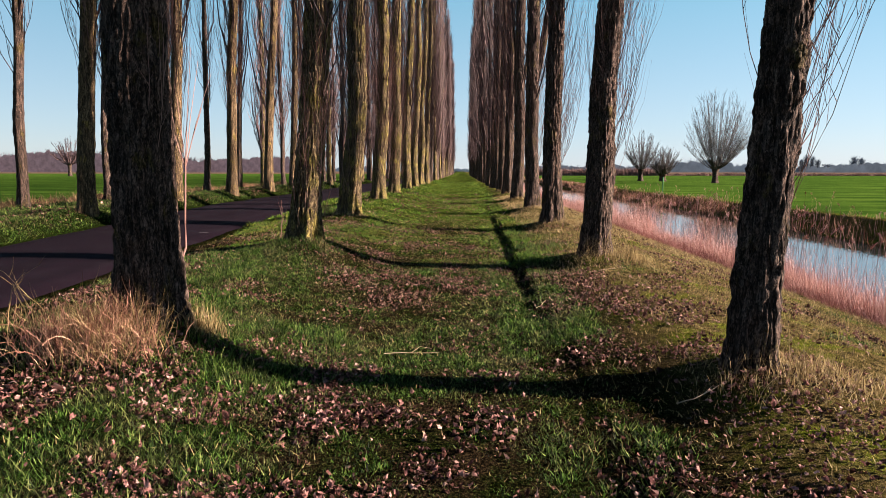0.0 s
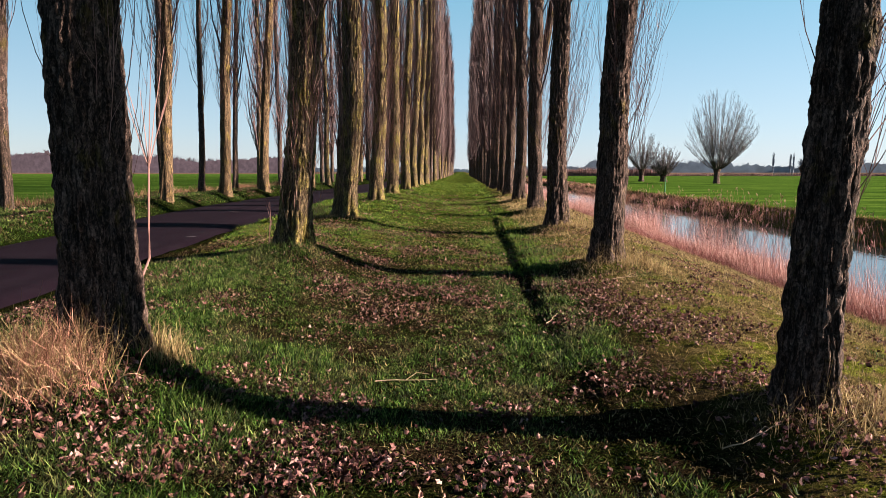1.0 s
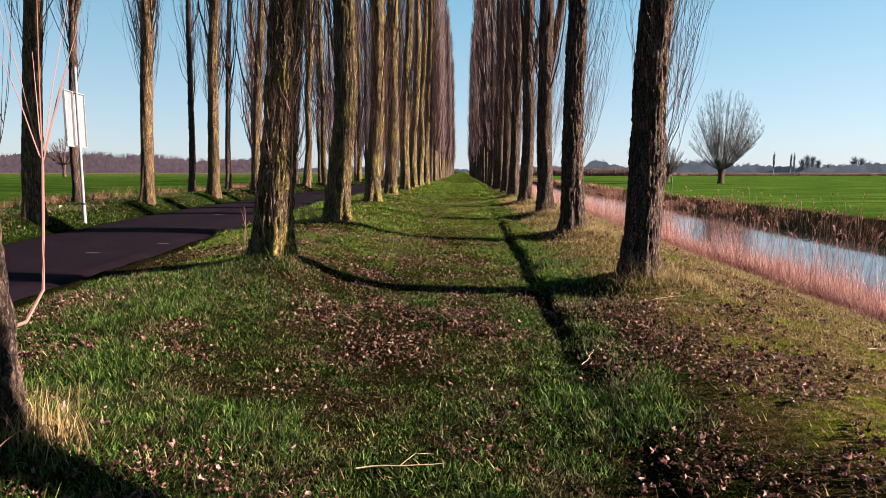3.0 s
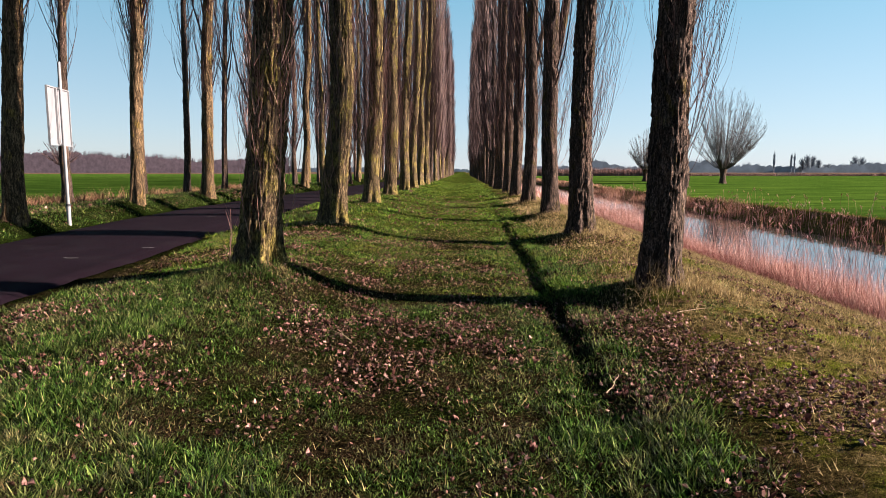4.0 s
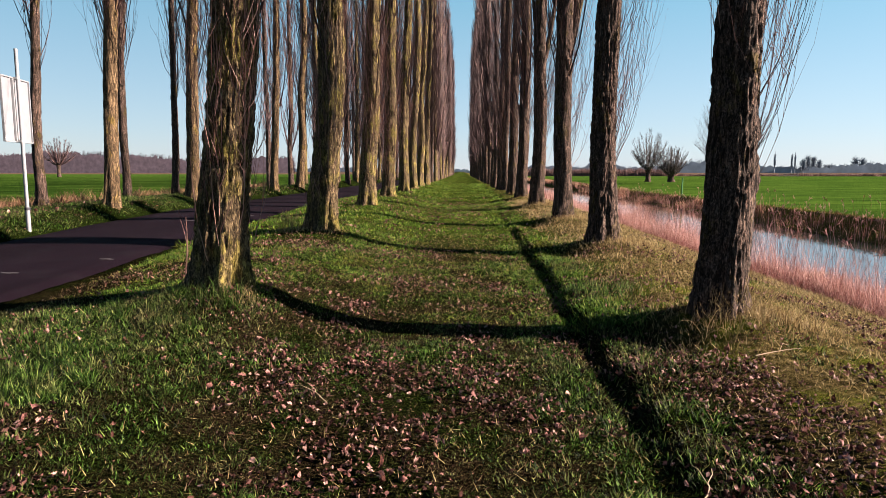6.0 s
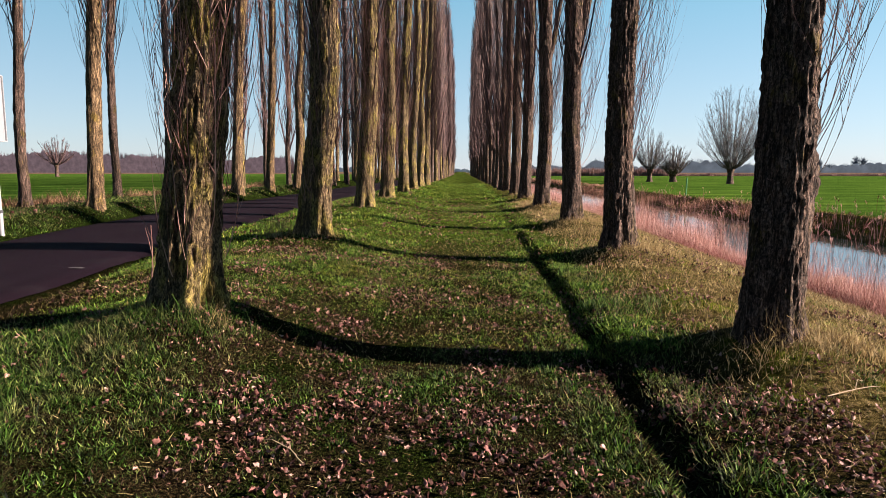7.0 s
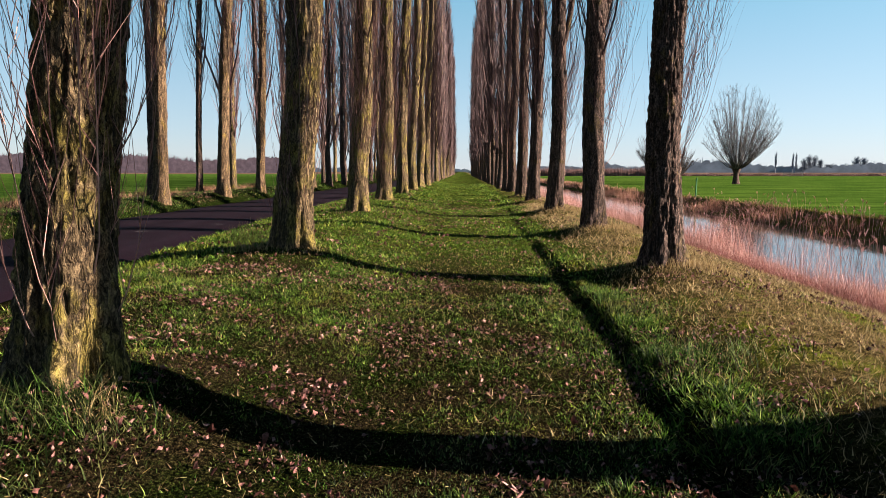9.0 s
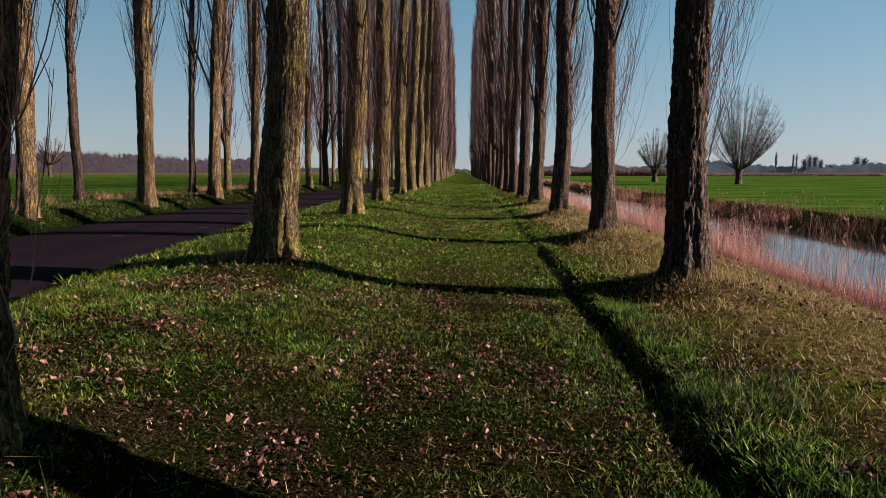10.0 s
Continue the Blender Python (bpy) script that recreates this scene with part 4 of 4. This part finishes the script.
# ---- meadow trees ----
def round_tree(x, y, trunk_h, trunk_r, crown_w, crown_h, limbs, twigs, seed, name, label, mat, thick=0.055):
    """A pollard: a short thick bole with a fan of straight rods."""
    rng = np.random.default_rng(seed)
    z = float(ground_z(x, y))
    tree = new(name)
    tree.matrix_basis = pose(x, y, z)
    zz = np.linspace(-0.3, trunk_h, 16)
    a = np.arange(16) / 16 * 2 * np.pi
    A, Z = np.meshgrid(a, zz)
    r = trunk_r * (1 + 0.5 * np.exp(-np.clip(Z, 0, None) / 0.4) + 0.45 * smooth(trunk_h * 0.6, trunk_h, Z)) * (1 + 0.15 * vnoise(np.cos(A) * 2, np.sin(A) * 2, Z * 1.5, seed))
    V = np.stack([r * np.cos(A), r * np.sin(A), Z], -1).reshape(-1, 3)
    i, j = np.meshgrid(np.arange(15), np.arange(16), indexing="ij")
    Q = np.stack([i * 16 + j, i * 16 + (j + 1) % 16, (i + 1) * 16 + (j + 1) % 16, (i + 1) * 16 + j], -1).reshape(-1, 4)
    part("trunk", mesh_of("trunk", V, Q, materials=[BARK_PLAIN], smooth=True), None, tree)
    az = rng.uniform(0, 2 * np.pi, limbs)
    base = np.stack([np.cos(az) * trunk_r * 0.8, np.sin(az) * trunk_r * 0.8, np.full(limbs, trunk_h - 0.15)], -1)
    # straight rods that end on an egg-shaped outline
    aim = rng.uniform(-0.6, 1.0, limbs)
    tip_r = crown_w / 2 * np.sqrt(np.clip(1 - aim ** 2, 0.02, 1)) * (1 - 0.14 * aim) * rng.uniform(0.4, 1.0, limbs) ** 0.4
    tip_z = trunk_h + crown_h * (0.52 + 0.46 * aim * rng.uniform(0.88, 1.0, limbs))
    u = np.linspace(0, 1, 7)
    tip = np.stack([np.cos(az) * tip_r, np.sin(az) * tip_r, tip_z], -1)
    P = base[:, None] + (tip - base)[:, None] * np.stack([u ** 0.85, u ** 0.85, u ** 1.05], -1)[None]
    P[:, 1:] += rng.normal(0, 0.05, P[:, 1:].shape)
    R = thick * (1 - 0.85 * u)[None] * rng.uniform(0.5, 1.1, limbs)[:, None]
    tp, tr = twigs_on(rng, P, R, twigs, crown_h * 0.09, thick * 0.2, 2, 0.6, 0.3)
    part("crown", mesh_of("crown", *merged([tubes(P, R, 4), tubes(tp, tr, 3)]), materials=[mat]), None, tree)
    return tagged(tree, label, "tree")


round_tree(35.3, 92.5, 2.0, 0.35, 10.0, 10.9, 140, 60, 401, "willow", "bare pollard willow with a wide fan of rods in the meadow", GREYTWIG, 0.038)
round_tree(30.0, 111.0, 2.0, 0.35, 6.6, 6.6, 90, 50, 402, "willow", "bare greyish pollard willow in the meadow", GREYTWIG, 0.042)
round_tree(32.9, 108.5, 1.2, 0.45, 6.2, 4.6, 110, 50, 403, "willow", "low dense brown pollard willow in the meadow", GREYTWIG)


def wood_line(name, x0, x1, y, low, high, step, mat, seed, label, wide=0.45, per=26, thick=0.6, rise=0.0):
    """A far belt of bare trees, each a fan of thin branches, with scrub between them."""
    rng = np.random.default_rng(seed)
    n = int(abs(x1 - x0) / step)
    x = np.linspace(x0, x1, n) + rng.normal(0, step * 0.6, n)
    d = y + 3 + np.abs(rng.normal(0, 10, n))
    h = low + (high - low) * np.clip(0.4 + 0.5 * vnoise(x * 0.013, 0, 0, seed) + 0.7 * vnoise(x * 0.04, 3, 0, seed), 0, 1)
    h = h * (1 + rise * smooth(-150, -260, x))
    s = np.repeat(np.arange(n), per)
    m = len(s)
    lift = np.abs(rng.normal(0, wide, m))
    az = rng.uniform(0, 2 * np.pi, m)
    L = h[s] * rng.uniform(0.65, 0.92, m) * (1 - 0.35 * np.clip(lift, 0, 1.2) ** 2)
    u = np.linspace(0, 1, 3)[None, :, None]
    way = np.stack([np.sin(lift) * np.cos(az), np.sin(lift) * np.sin(az), np.cos(lift)], -1)
    base = np.stack([x[s] + rng.normal(0, step * 0.3, m), d[s], np.full(m, -0.6)], -1)
    P = base[:, None] + way[:, None] * L[:, None, None] * u
    P[:, 1:] += rng.normal(0, 0.25, (m, 2, 3))
    R = np.array([0.13, 0.12, 0.05])[None] * rng.uniform(0.7, 1.3, m)[:, None] * max(1, step * 0.5)
    V, Q = tubes(P, R, 3)
    # the thick of the wood behind the single branches
    hx = np.linspace(x0, x1, int(abs(x1 - x0) / (step * 0.3)))
    order = np.argsort(x)
    top = np.interp(hx, x[order], h[order]) * thick * 0.75
    # rounded crowns shoulder to shoulder
    for cx, ch in zip(x, h):
        w = max(step * 1.1, ch * 0.42) * rng.uniform(0.6, 1.2)
        top = np.maximum(top, ch * thick * rng.uniform(0.9, 1.25) * (0.45 + 0.55 * np.sqrt(np.clip(1 - ((hx - cx) / w) ** 2, 0, 1))) * (np.abs(hx - cx) < w))
    top = top * (1 + rng.normal(0, 0.035, len(hx)))
    wave = 0 * hx
    hull = np.stack([np.stack([hx, y + dy + wave, top * k - 0.6], -1) for dy, k in ((-6, 0), (-6, 0.6), (-5.95, 1), (-5.5, 0.8), (-5, 0))], 1)
    n2 = len(hx)
    i, j = np.meshgrid(np.arange(n2 - 1), np.arange(4), indexing="ij")
    HQ = np.stack([i * 5 + j, (i + 1) * 5 + j, (i + 1) * 5 + j + 1, i * 5 + j + 1], -1).reshape(-1, 4)
    which = np.concatenate([np.zeros(len(Q), int), np.ones(len(HQ), int)])
    V, Q = merged([(V, Q), (hull.reshape(-1, 3), HQ)])
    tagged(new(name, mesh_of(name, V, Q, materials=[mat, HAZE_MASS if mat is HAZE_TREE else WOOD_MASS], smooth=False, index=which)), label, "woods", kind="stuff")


wood_line("far_wood", -420, -110, 420, 11.5, 13.5, 1.5, HAZE_WOOD, 501, "purplish bare wood beyond the meadow", 0.14, 22, 0.66, 0.28)
wood_line("far_tree_belt", -700, 60, 1000, 6, 14, 5.0, HAZE_TREE, 503, "tree belt on the horizon, haze painted into its colour", 0.6, 12)
wood_line("far_tree_belt", 60, 900, 850, 11, 27, 5.0, HAZE_TREE, 502, "tree belt on the horizon, haze painted into its colour", 0.6, 14, 0.66)


def far_trees():
    """Single trees on the horizon: narrow poplars, and broader bare crowns beside them."""
    for k, (px, h, w) in enumerate(((388, 27, 1.0), (411, 25, 1.0), (417, 26, 0.9), (429, 20, 3.2), (437, 25, 3.6), (446, 24, 3.4), (455, 19, 3.2), (503, 24, 4.0), (514, 22, 4.0), (473, 13, 4.5))):
        rng = np.random.default_rng(520 + k)
        name = "far_poplar" if w < 2 else "far_tree"
        tree = new(name)
        tree.matrix_basis = pose(px, 830 + 4 * k, -0.4)
        n = 90 if w < 2 else 320
        base = np.stack([np.zeros(n), np.zeros(n), rng.uniform(0.1 * h, h * 0.7, n)], -1)
        out = rng.uniform(0.3, 1.6, n) * w
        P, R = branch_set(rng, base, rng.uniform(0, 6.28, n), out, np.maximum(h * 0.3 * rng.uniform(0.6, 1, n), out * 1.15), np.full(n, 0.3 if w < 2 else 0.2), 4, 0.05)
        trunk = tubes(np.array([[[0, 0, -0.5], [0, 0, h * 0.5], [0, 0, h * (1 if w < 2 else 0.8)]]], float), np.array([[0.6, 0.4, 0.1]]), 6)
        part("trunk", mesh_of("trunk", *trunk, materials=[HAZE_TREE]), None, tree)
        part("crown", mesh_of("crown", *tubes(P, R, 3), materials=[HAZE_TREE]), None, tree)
        tagged(tree, "narrow poplar on the horizon, greyed by painted haze" if w < 2 else "broad bare tree on the horizon, greyed by painted haze", "tree", "distant poplars" if w < 2 else "distant trees")


far_trees()
round_tree(-79.2, 130.5, 2.4, 0.3, 8.0, 5.6, 40, 34, 404, "bare_tree", "small bare tree with a spreading crown alone in the meadow", TWIG, 0.12)


# ---- road sign ----
def cylinder(bm, p, q, r, sides=16):
    p, q = Vector(p), Vector(q)
    m = Matrix.Translation((p + q) / 2) @ (q - p).to_track_quat("Z", "Y").to_matrix().to_4x4()
    bmesh.ops.create_cone(bm, cap_ends=True, segments=sides, radius1=r, radius2=r, depth=(q - p).length, matrix=m)
    return bm


def slab(bm, centre, size, bevel=0.004):
    m = Matrix.Translation(centre) @ Matrix.Diagonal((*size, 1))
    made = bmesh.ops.create_cube(bm, size=1, matrix=m)
    bmesh.ops.bevel(bm, geom=list({e for v in made["verts"] for e in v.link_edges}), offset=bevel, segments=2, affect="EDGES")
    return bm


def road_sign():
    x, y = -7.69, 15.5
    z = float(ground_z(x, y))
    sign = tagged(new("road_sign"), "grey metal road sign seen from behind on a steel pole", "road sign")
    sign.matrix_basis = pose(x, y, z, 0, 0, 10)
    mid = 2.36 - z
    # the panel stands nearly along the lane, behind its pole
    part("pole", cylinder(bmesh.new(), (0, 0, -0.3), (0, 0, 3.39 - z), 0.03), STEEL, sign, "galvanised steel pole")
    board = part("board", slab(bmesh.new(), (-0.085, 0.05, mid), (0.012, 0.94, 1.08), 0.004), ALU, sign, "plain grey back of the sign panel")
    for sy in (-0.43, 0.53):
        part("edge_trim", slab(bmesh.new(), (-0.075, sy, mid), (0.04, 0.022, 1.1), 0.004), STEEL, board)
    for sz in (-0.54, 0.54):
        part("edge_trim", slab(bmesh.new(), (-0.075, 0.05, mid + sz), (0.04, 0.94, 0.022), 0.004), STEEL, board)
    part("rail", slab(bmesh.new(), (-0.06, -0.07, mid), (0.035, 0.035, 1.08), 0.004), STEEL, board)
    for sz in (-0.53, 0.53):
        part("clamp", slab(bmesh.new(), (-0.03, 0, mid + sz), (0.09, 0.1, 0.045), 0.006), STEEL, sign, "steel pole clamp")
    part("sticker", slab(bmesh.new(), (-0.076, -0.3, mid - 0.48), (0.004, 0.2, 0.07), 0.001), STICKER, board, "small white sticker")
    part("band", cylinder(bmesh.new(), (0, 0, 0.36), (0, 0, 0.41), 0.045), BLACK, sign, "black rubber band")
    part("sleeve", cylinder(bmesh.new(), (0, 0, -0.3), (0, 0, 0.36), 0.037), STEEL, sign)


road_sign()


# ---- small things ----
for x, y, n, h, seed in ((1.22, 8.5, 500, 0.13, 601), (1.35, 10.9, 900, 0.15, 602), (1.3, 12.2, 500, 0.12, 603), (-2.3, 8.95, 900, 0.1, 604), (-1.5, 8.4, 900, 0.08, 605), (2.15, 18.1, 300, 0.3, 606)):
    tuft(x, y, n, 0.26, h, seed, "lush green grass tuft beside the trodden line", 0.8, GRASS, 0.005)


def strand(points, r0, r1, sides=6):
    P = np.array([points], float)
    return tubes(P, np.linspace(r0, r1, len(points))[None], sides)


def dropped_twig(x, y, length, angle, seed, radius=0.0035):
    rng = np.random.default_rng(seed)
    u = np.linspace(-0.5, 0.5, 7) * length
    px = x + u * math.cos(angle) + rng.normal(0, 0.006, 7)
    py = y + u * math.sin(angle) + rng.normal(0, 0.006, 7)
    pz = ground_z(px, py) + 0.045
    main = np.stack([px, py, pz], -1)
    side = np.stack([main[3], main[3] + (0.1 * math.cos(angle + 0.6), 0.1 * math.sin(angle + 0.6), 0.03), main[3] + (0.2 * math.cos(angle + 0.5), 0.2 * math.sin(angle + 0.5), 0.0)])
    V, Q = merged([strand(main, radius, radius * 0.4), strand(side, radius * 0.6, radius * 0.25)])
    tagged(new("fallen_twig", mesh_of("fallen_twig", V, Q, materials=[STRAW])), "pale dry fallen twig lying in the grass", "twig")


for k, (x, y, n, a) in enumerate(((-0.22, 5.25, 0.42, 0.2), (2.05, 8.6, 0.4, 0.35), (1.6, 4.3, 0.3, 0.1), (0.95, 6.9, 0.3, 1.1), (3.3, 7.4, 0.35, 0.5), (2.6, 5.6, 0.3, 2.4), (-0.9, 7.9, 0.25, 2.2))):
    dropped_twig(x, y, n, a, 620 + k)


def sapling(x, y, tall, seed):
    """A leafless young stem with a few side twigs."""
    rng = np.random.default_rng(seed)
    z = float(ground_z(x, y)) - 0.03
    plant = tagged(new("sapling"), "thin bare young poplar stem beside the lane", "sapling")
    plant.matrix_basis = pose(x, y, z)
    line = [(0.05 * math.sin(2.2 * u) * tall, 0.03 * u, tall * u) for u in np.linspace(0, 1, 6)]
    part("stem", mesh_of("stem", *strand(line, 0.007, 0.003), materials=[SHOOT]), None, plant)
    for k in range(5):
        foot, a, n = np.array(line[k]) if k else np.array(line[2]), rng.uniform(0, 6.28), tall * rng.uniform(0.25, 0.45)
        twig = strand([tuple(foot), tuple(foot + (0.15 * n * math.cos(a), 0.15 * n * math.sin(a), 0.5 * n)), tuple(foot + (0.4 * n * math.cos(a), 0.4 * n * math.sin(a), n))], 0.003, 0.0012, 4)
        part("twig", mesh_of("twig", *twig, materials=[SHOOT]), None, plant)


sapling(-2.51, 9.9, 0.62, 690)


def floating_branch():
    rng = np.random.default_rng(640)
    pieces = []
    for k in range(9):
        a = rng.normal(0.15, 0.35)
        n = rng.uniform(0.4, 1.1)
        cx, cy = 8.1 + rng.normal(0, 0.15), 19.4 + rng.normal(0, 0.3)
        u = np.linspace(-0.5, 0.5, 6) * n
        pieces.append(strand(np.stack([cx + u * math.cos(a), cy + u * math.sin(a) + rng.normal(0, 0.02, 6), WATER_Z + 0.015 + 0.02 * np.abs(rng.normal(0, 1, 6))], -1), 0.014, 0.006, 5))
    tagged(new("floating_branch", mesh_of("floating_branch", *merged(pieces), materials=[STRAW])), "pale broken branch floating in the ditch", "branch")


floating_branch()


def stake():
    x, y = 15.5, 51.0
    z = float(ground_z(x, y))
    tagged(new("stake", mesh_of("stake", *strand([(x, y, z - 0.3), (x, y, z + 0.6), (x + 0.02, y, z + 1.25)], 0.05, 0.045, 8), materials=[GREENPAINT])), "thin green stake on the far ditch bank", "stake")


stake()


def field_fence(x, y):
    z = float(ground_z(x, y))
    fence = tagged(new("field_fence"), "short weathered timber fence in the far meadow", "fence")
    fence.matrix_basis = pose(x, y, z, 0, 0, 8)
    for k in range(4):
        part("post", slab(bmesh.new(), (k * 2.1 - 3.1, 0, 0.5), (0.2, 0.2, 1.6), 0.02), GREYWOOD, fence)
    for h in (0.45, 1.0):
        part("rail", slab(bmesh.new(), (0.05, -0.12, h), (6.8, 0.06, 0.16), 0.02), GREYWOOD, fence)


field_fence(104.0, 216.0)


def road_marks():
    road = bpy.data.objects["road"]
    for k, (x, y, a, b) in enumerate(((-5.7, 17.6, 0.24, 0.1), (-5.3, 11.6, 0.26, 0.08), (-4.75, 12.7, 0.24, 0.1), (-4.9, 19.0, 0.24, 0.1))):
        rng = np.random.default_rng(660 + k)
        th = np.arange(14) / 14 * 2 * np.pi
        r = 0.5 * rng.uniform(0.6, 1.2, 14)
        px, py = x + np.cos(th) * r * a, y + np.sin(th) * r * b
        us = (px + 7.62) / (7.62 - 4.36)
        pz = -0.07 + 0.37 * smooth(2.0, 23.0, py) + 0.025 + 0.035 * (1 - (2 * us - 1) ** 2) + 0.005
        V = np.concatenate([np.stack([px, py, pz], -1), [[x, y, float(np.mean(pz))]]])
        T = [(14, i, (i + 1) % 14) for i in range(14)]
        part("paint_scuff", mesh_of("paint_scuff", V, None, T, [PAINT]), None, road, "worn pale paint scuff on the asphalt")


road_marks()


def bent_shoot():
    """A pale shoot that leaves the nearest trunk low down and forks at eye height."""
    tree = next(o for o in bpy.data.objects if o.name.startswith("poplar") and o.matrix_basis.translation.x < -2 and abs(o.matrix_basis.translation.y - LEFT[0][1]) < 0.2)
    o = tree.matrix_basis.translation
    rng = np.random.default_rng(680)
    main = [(-1.98, 5.02, 0.62), (-2.0, 5.35, 0.62), (-2.02, 5.52, 0.74), (-2.04, 5.58, 1.0), (-2.03, 5.6, 1.36)]
    stem = part("bent_shoot", mesh_of("bent_shoot", *strand([tuple(np.array(p) - o) for p in main], 0.009, 0.007), materials=[SHOOT]), None, tree, "pale bent shoot forking at its top")
    for k in range(8):
        a, n = rng.uniform(0, 6.28), rng.uniform(0.4, 0.95)
        top = np.array(main[-1]) - o
        side = strand([tuple(top), tuple(top + (0.12 * n * math.cos(a), 0.12 * n * math.sin(a), n * 0.45)), tuple(top + (0.3 * n * math.cos(a), 0.3 * n * math.sin(a), n))], 0.0045, 0.0015, 4)
        part("side_twig", mesh_of("side_twig", *side, materials=[SHOOT]), None, stem)


bent_shoot()


def plume_reeds():
    """Taller pale reeds with drooping plumes on both banks."""
    rng = np.random.default_rng(700)
    stands = rng.uniform(15, 62, 26)
    spots = [(14.2, rng.choice(stands) + rng.normal(0, 0.8), 0.75) for _ in range(260)] + [(8.2, rng.uniform(9, 30), 1.2) for _ in range(90)]
    pieces = []
    for x, y, h in spots:
        x, y, h = x + rng.normal(0, 0.5), y + rng.normal(0, 0.3), h * rng.uniform(0.75, 1.2)
        z, a = max(float(ground_z(x, y)), WATER_Z - 0.1), rng.uniform(0, 6.28)
        way = np.array([math.cos(a), math.sin(a), 0])
        u = np.linspace(0, 1, 5)
        stem = np.array([x, y, z]) + way * (0.12 * h * u ** 2)[:, None] + np.array([0, 0, 1]) * (h * u)[:, None]
        pieces.append(tubes(stem[None], np.linspace(0.005, 0.003, 5)[None], 3))
        tip = stem[-1]
        for _ in range(8):
            d = way * rng.uniform(0.03, 0.13) + np.array([rng.normal(0, 0.03), rng.normal(0, 0.03), rng.uniform(-0.02, 0.12)])
            pieces.append(tubes(np.stack([tip - [0, 0, 0.05], tip + d * 0.6, tip + d])[None], np.array([[0.002, 0.0055, 0.001]]), 3))
    tagged(new("plume_reeds", mesh_of("plume_reeds", *merged(pieces), materials=[REED])), "pale reeds with feathery plumes over the ditch", "reeds", kind="stuff")


plume_reeds()
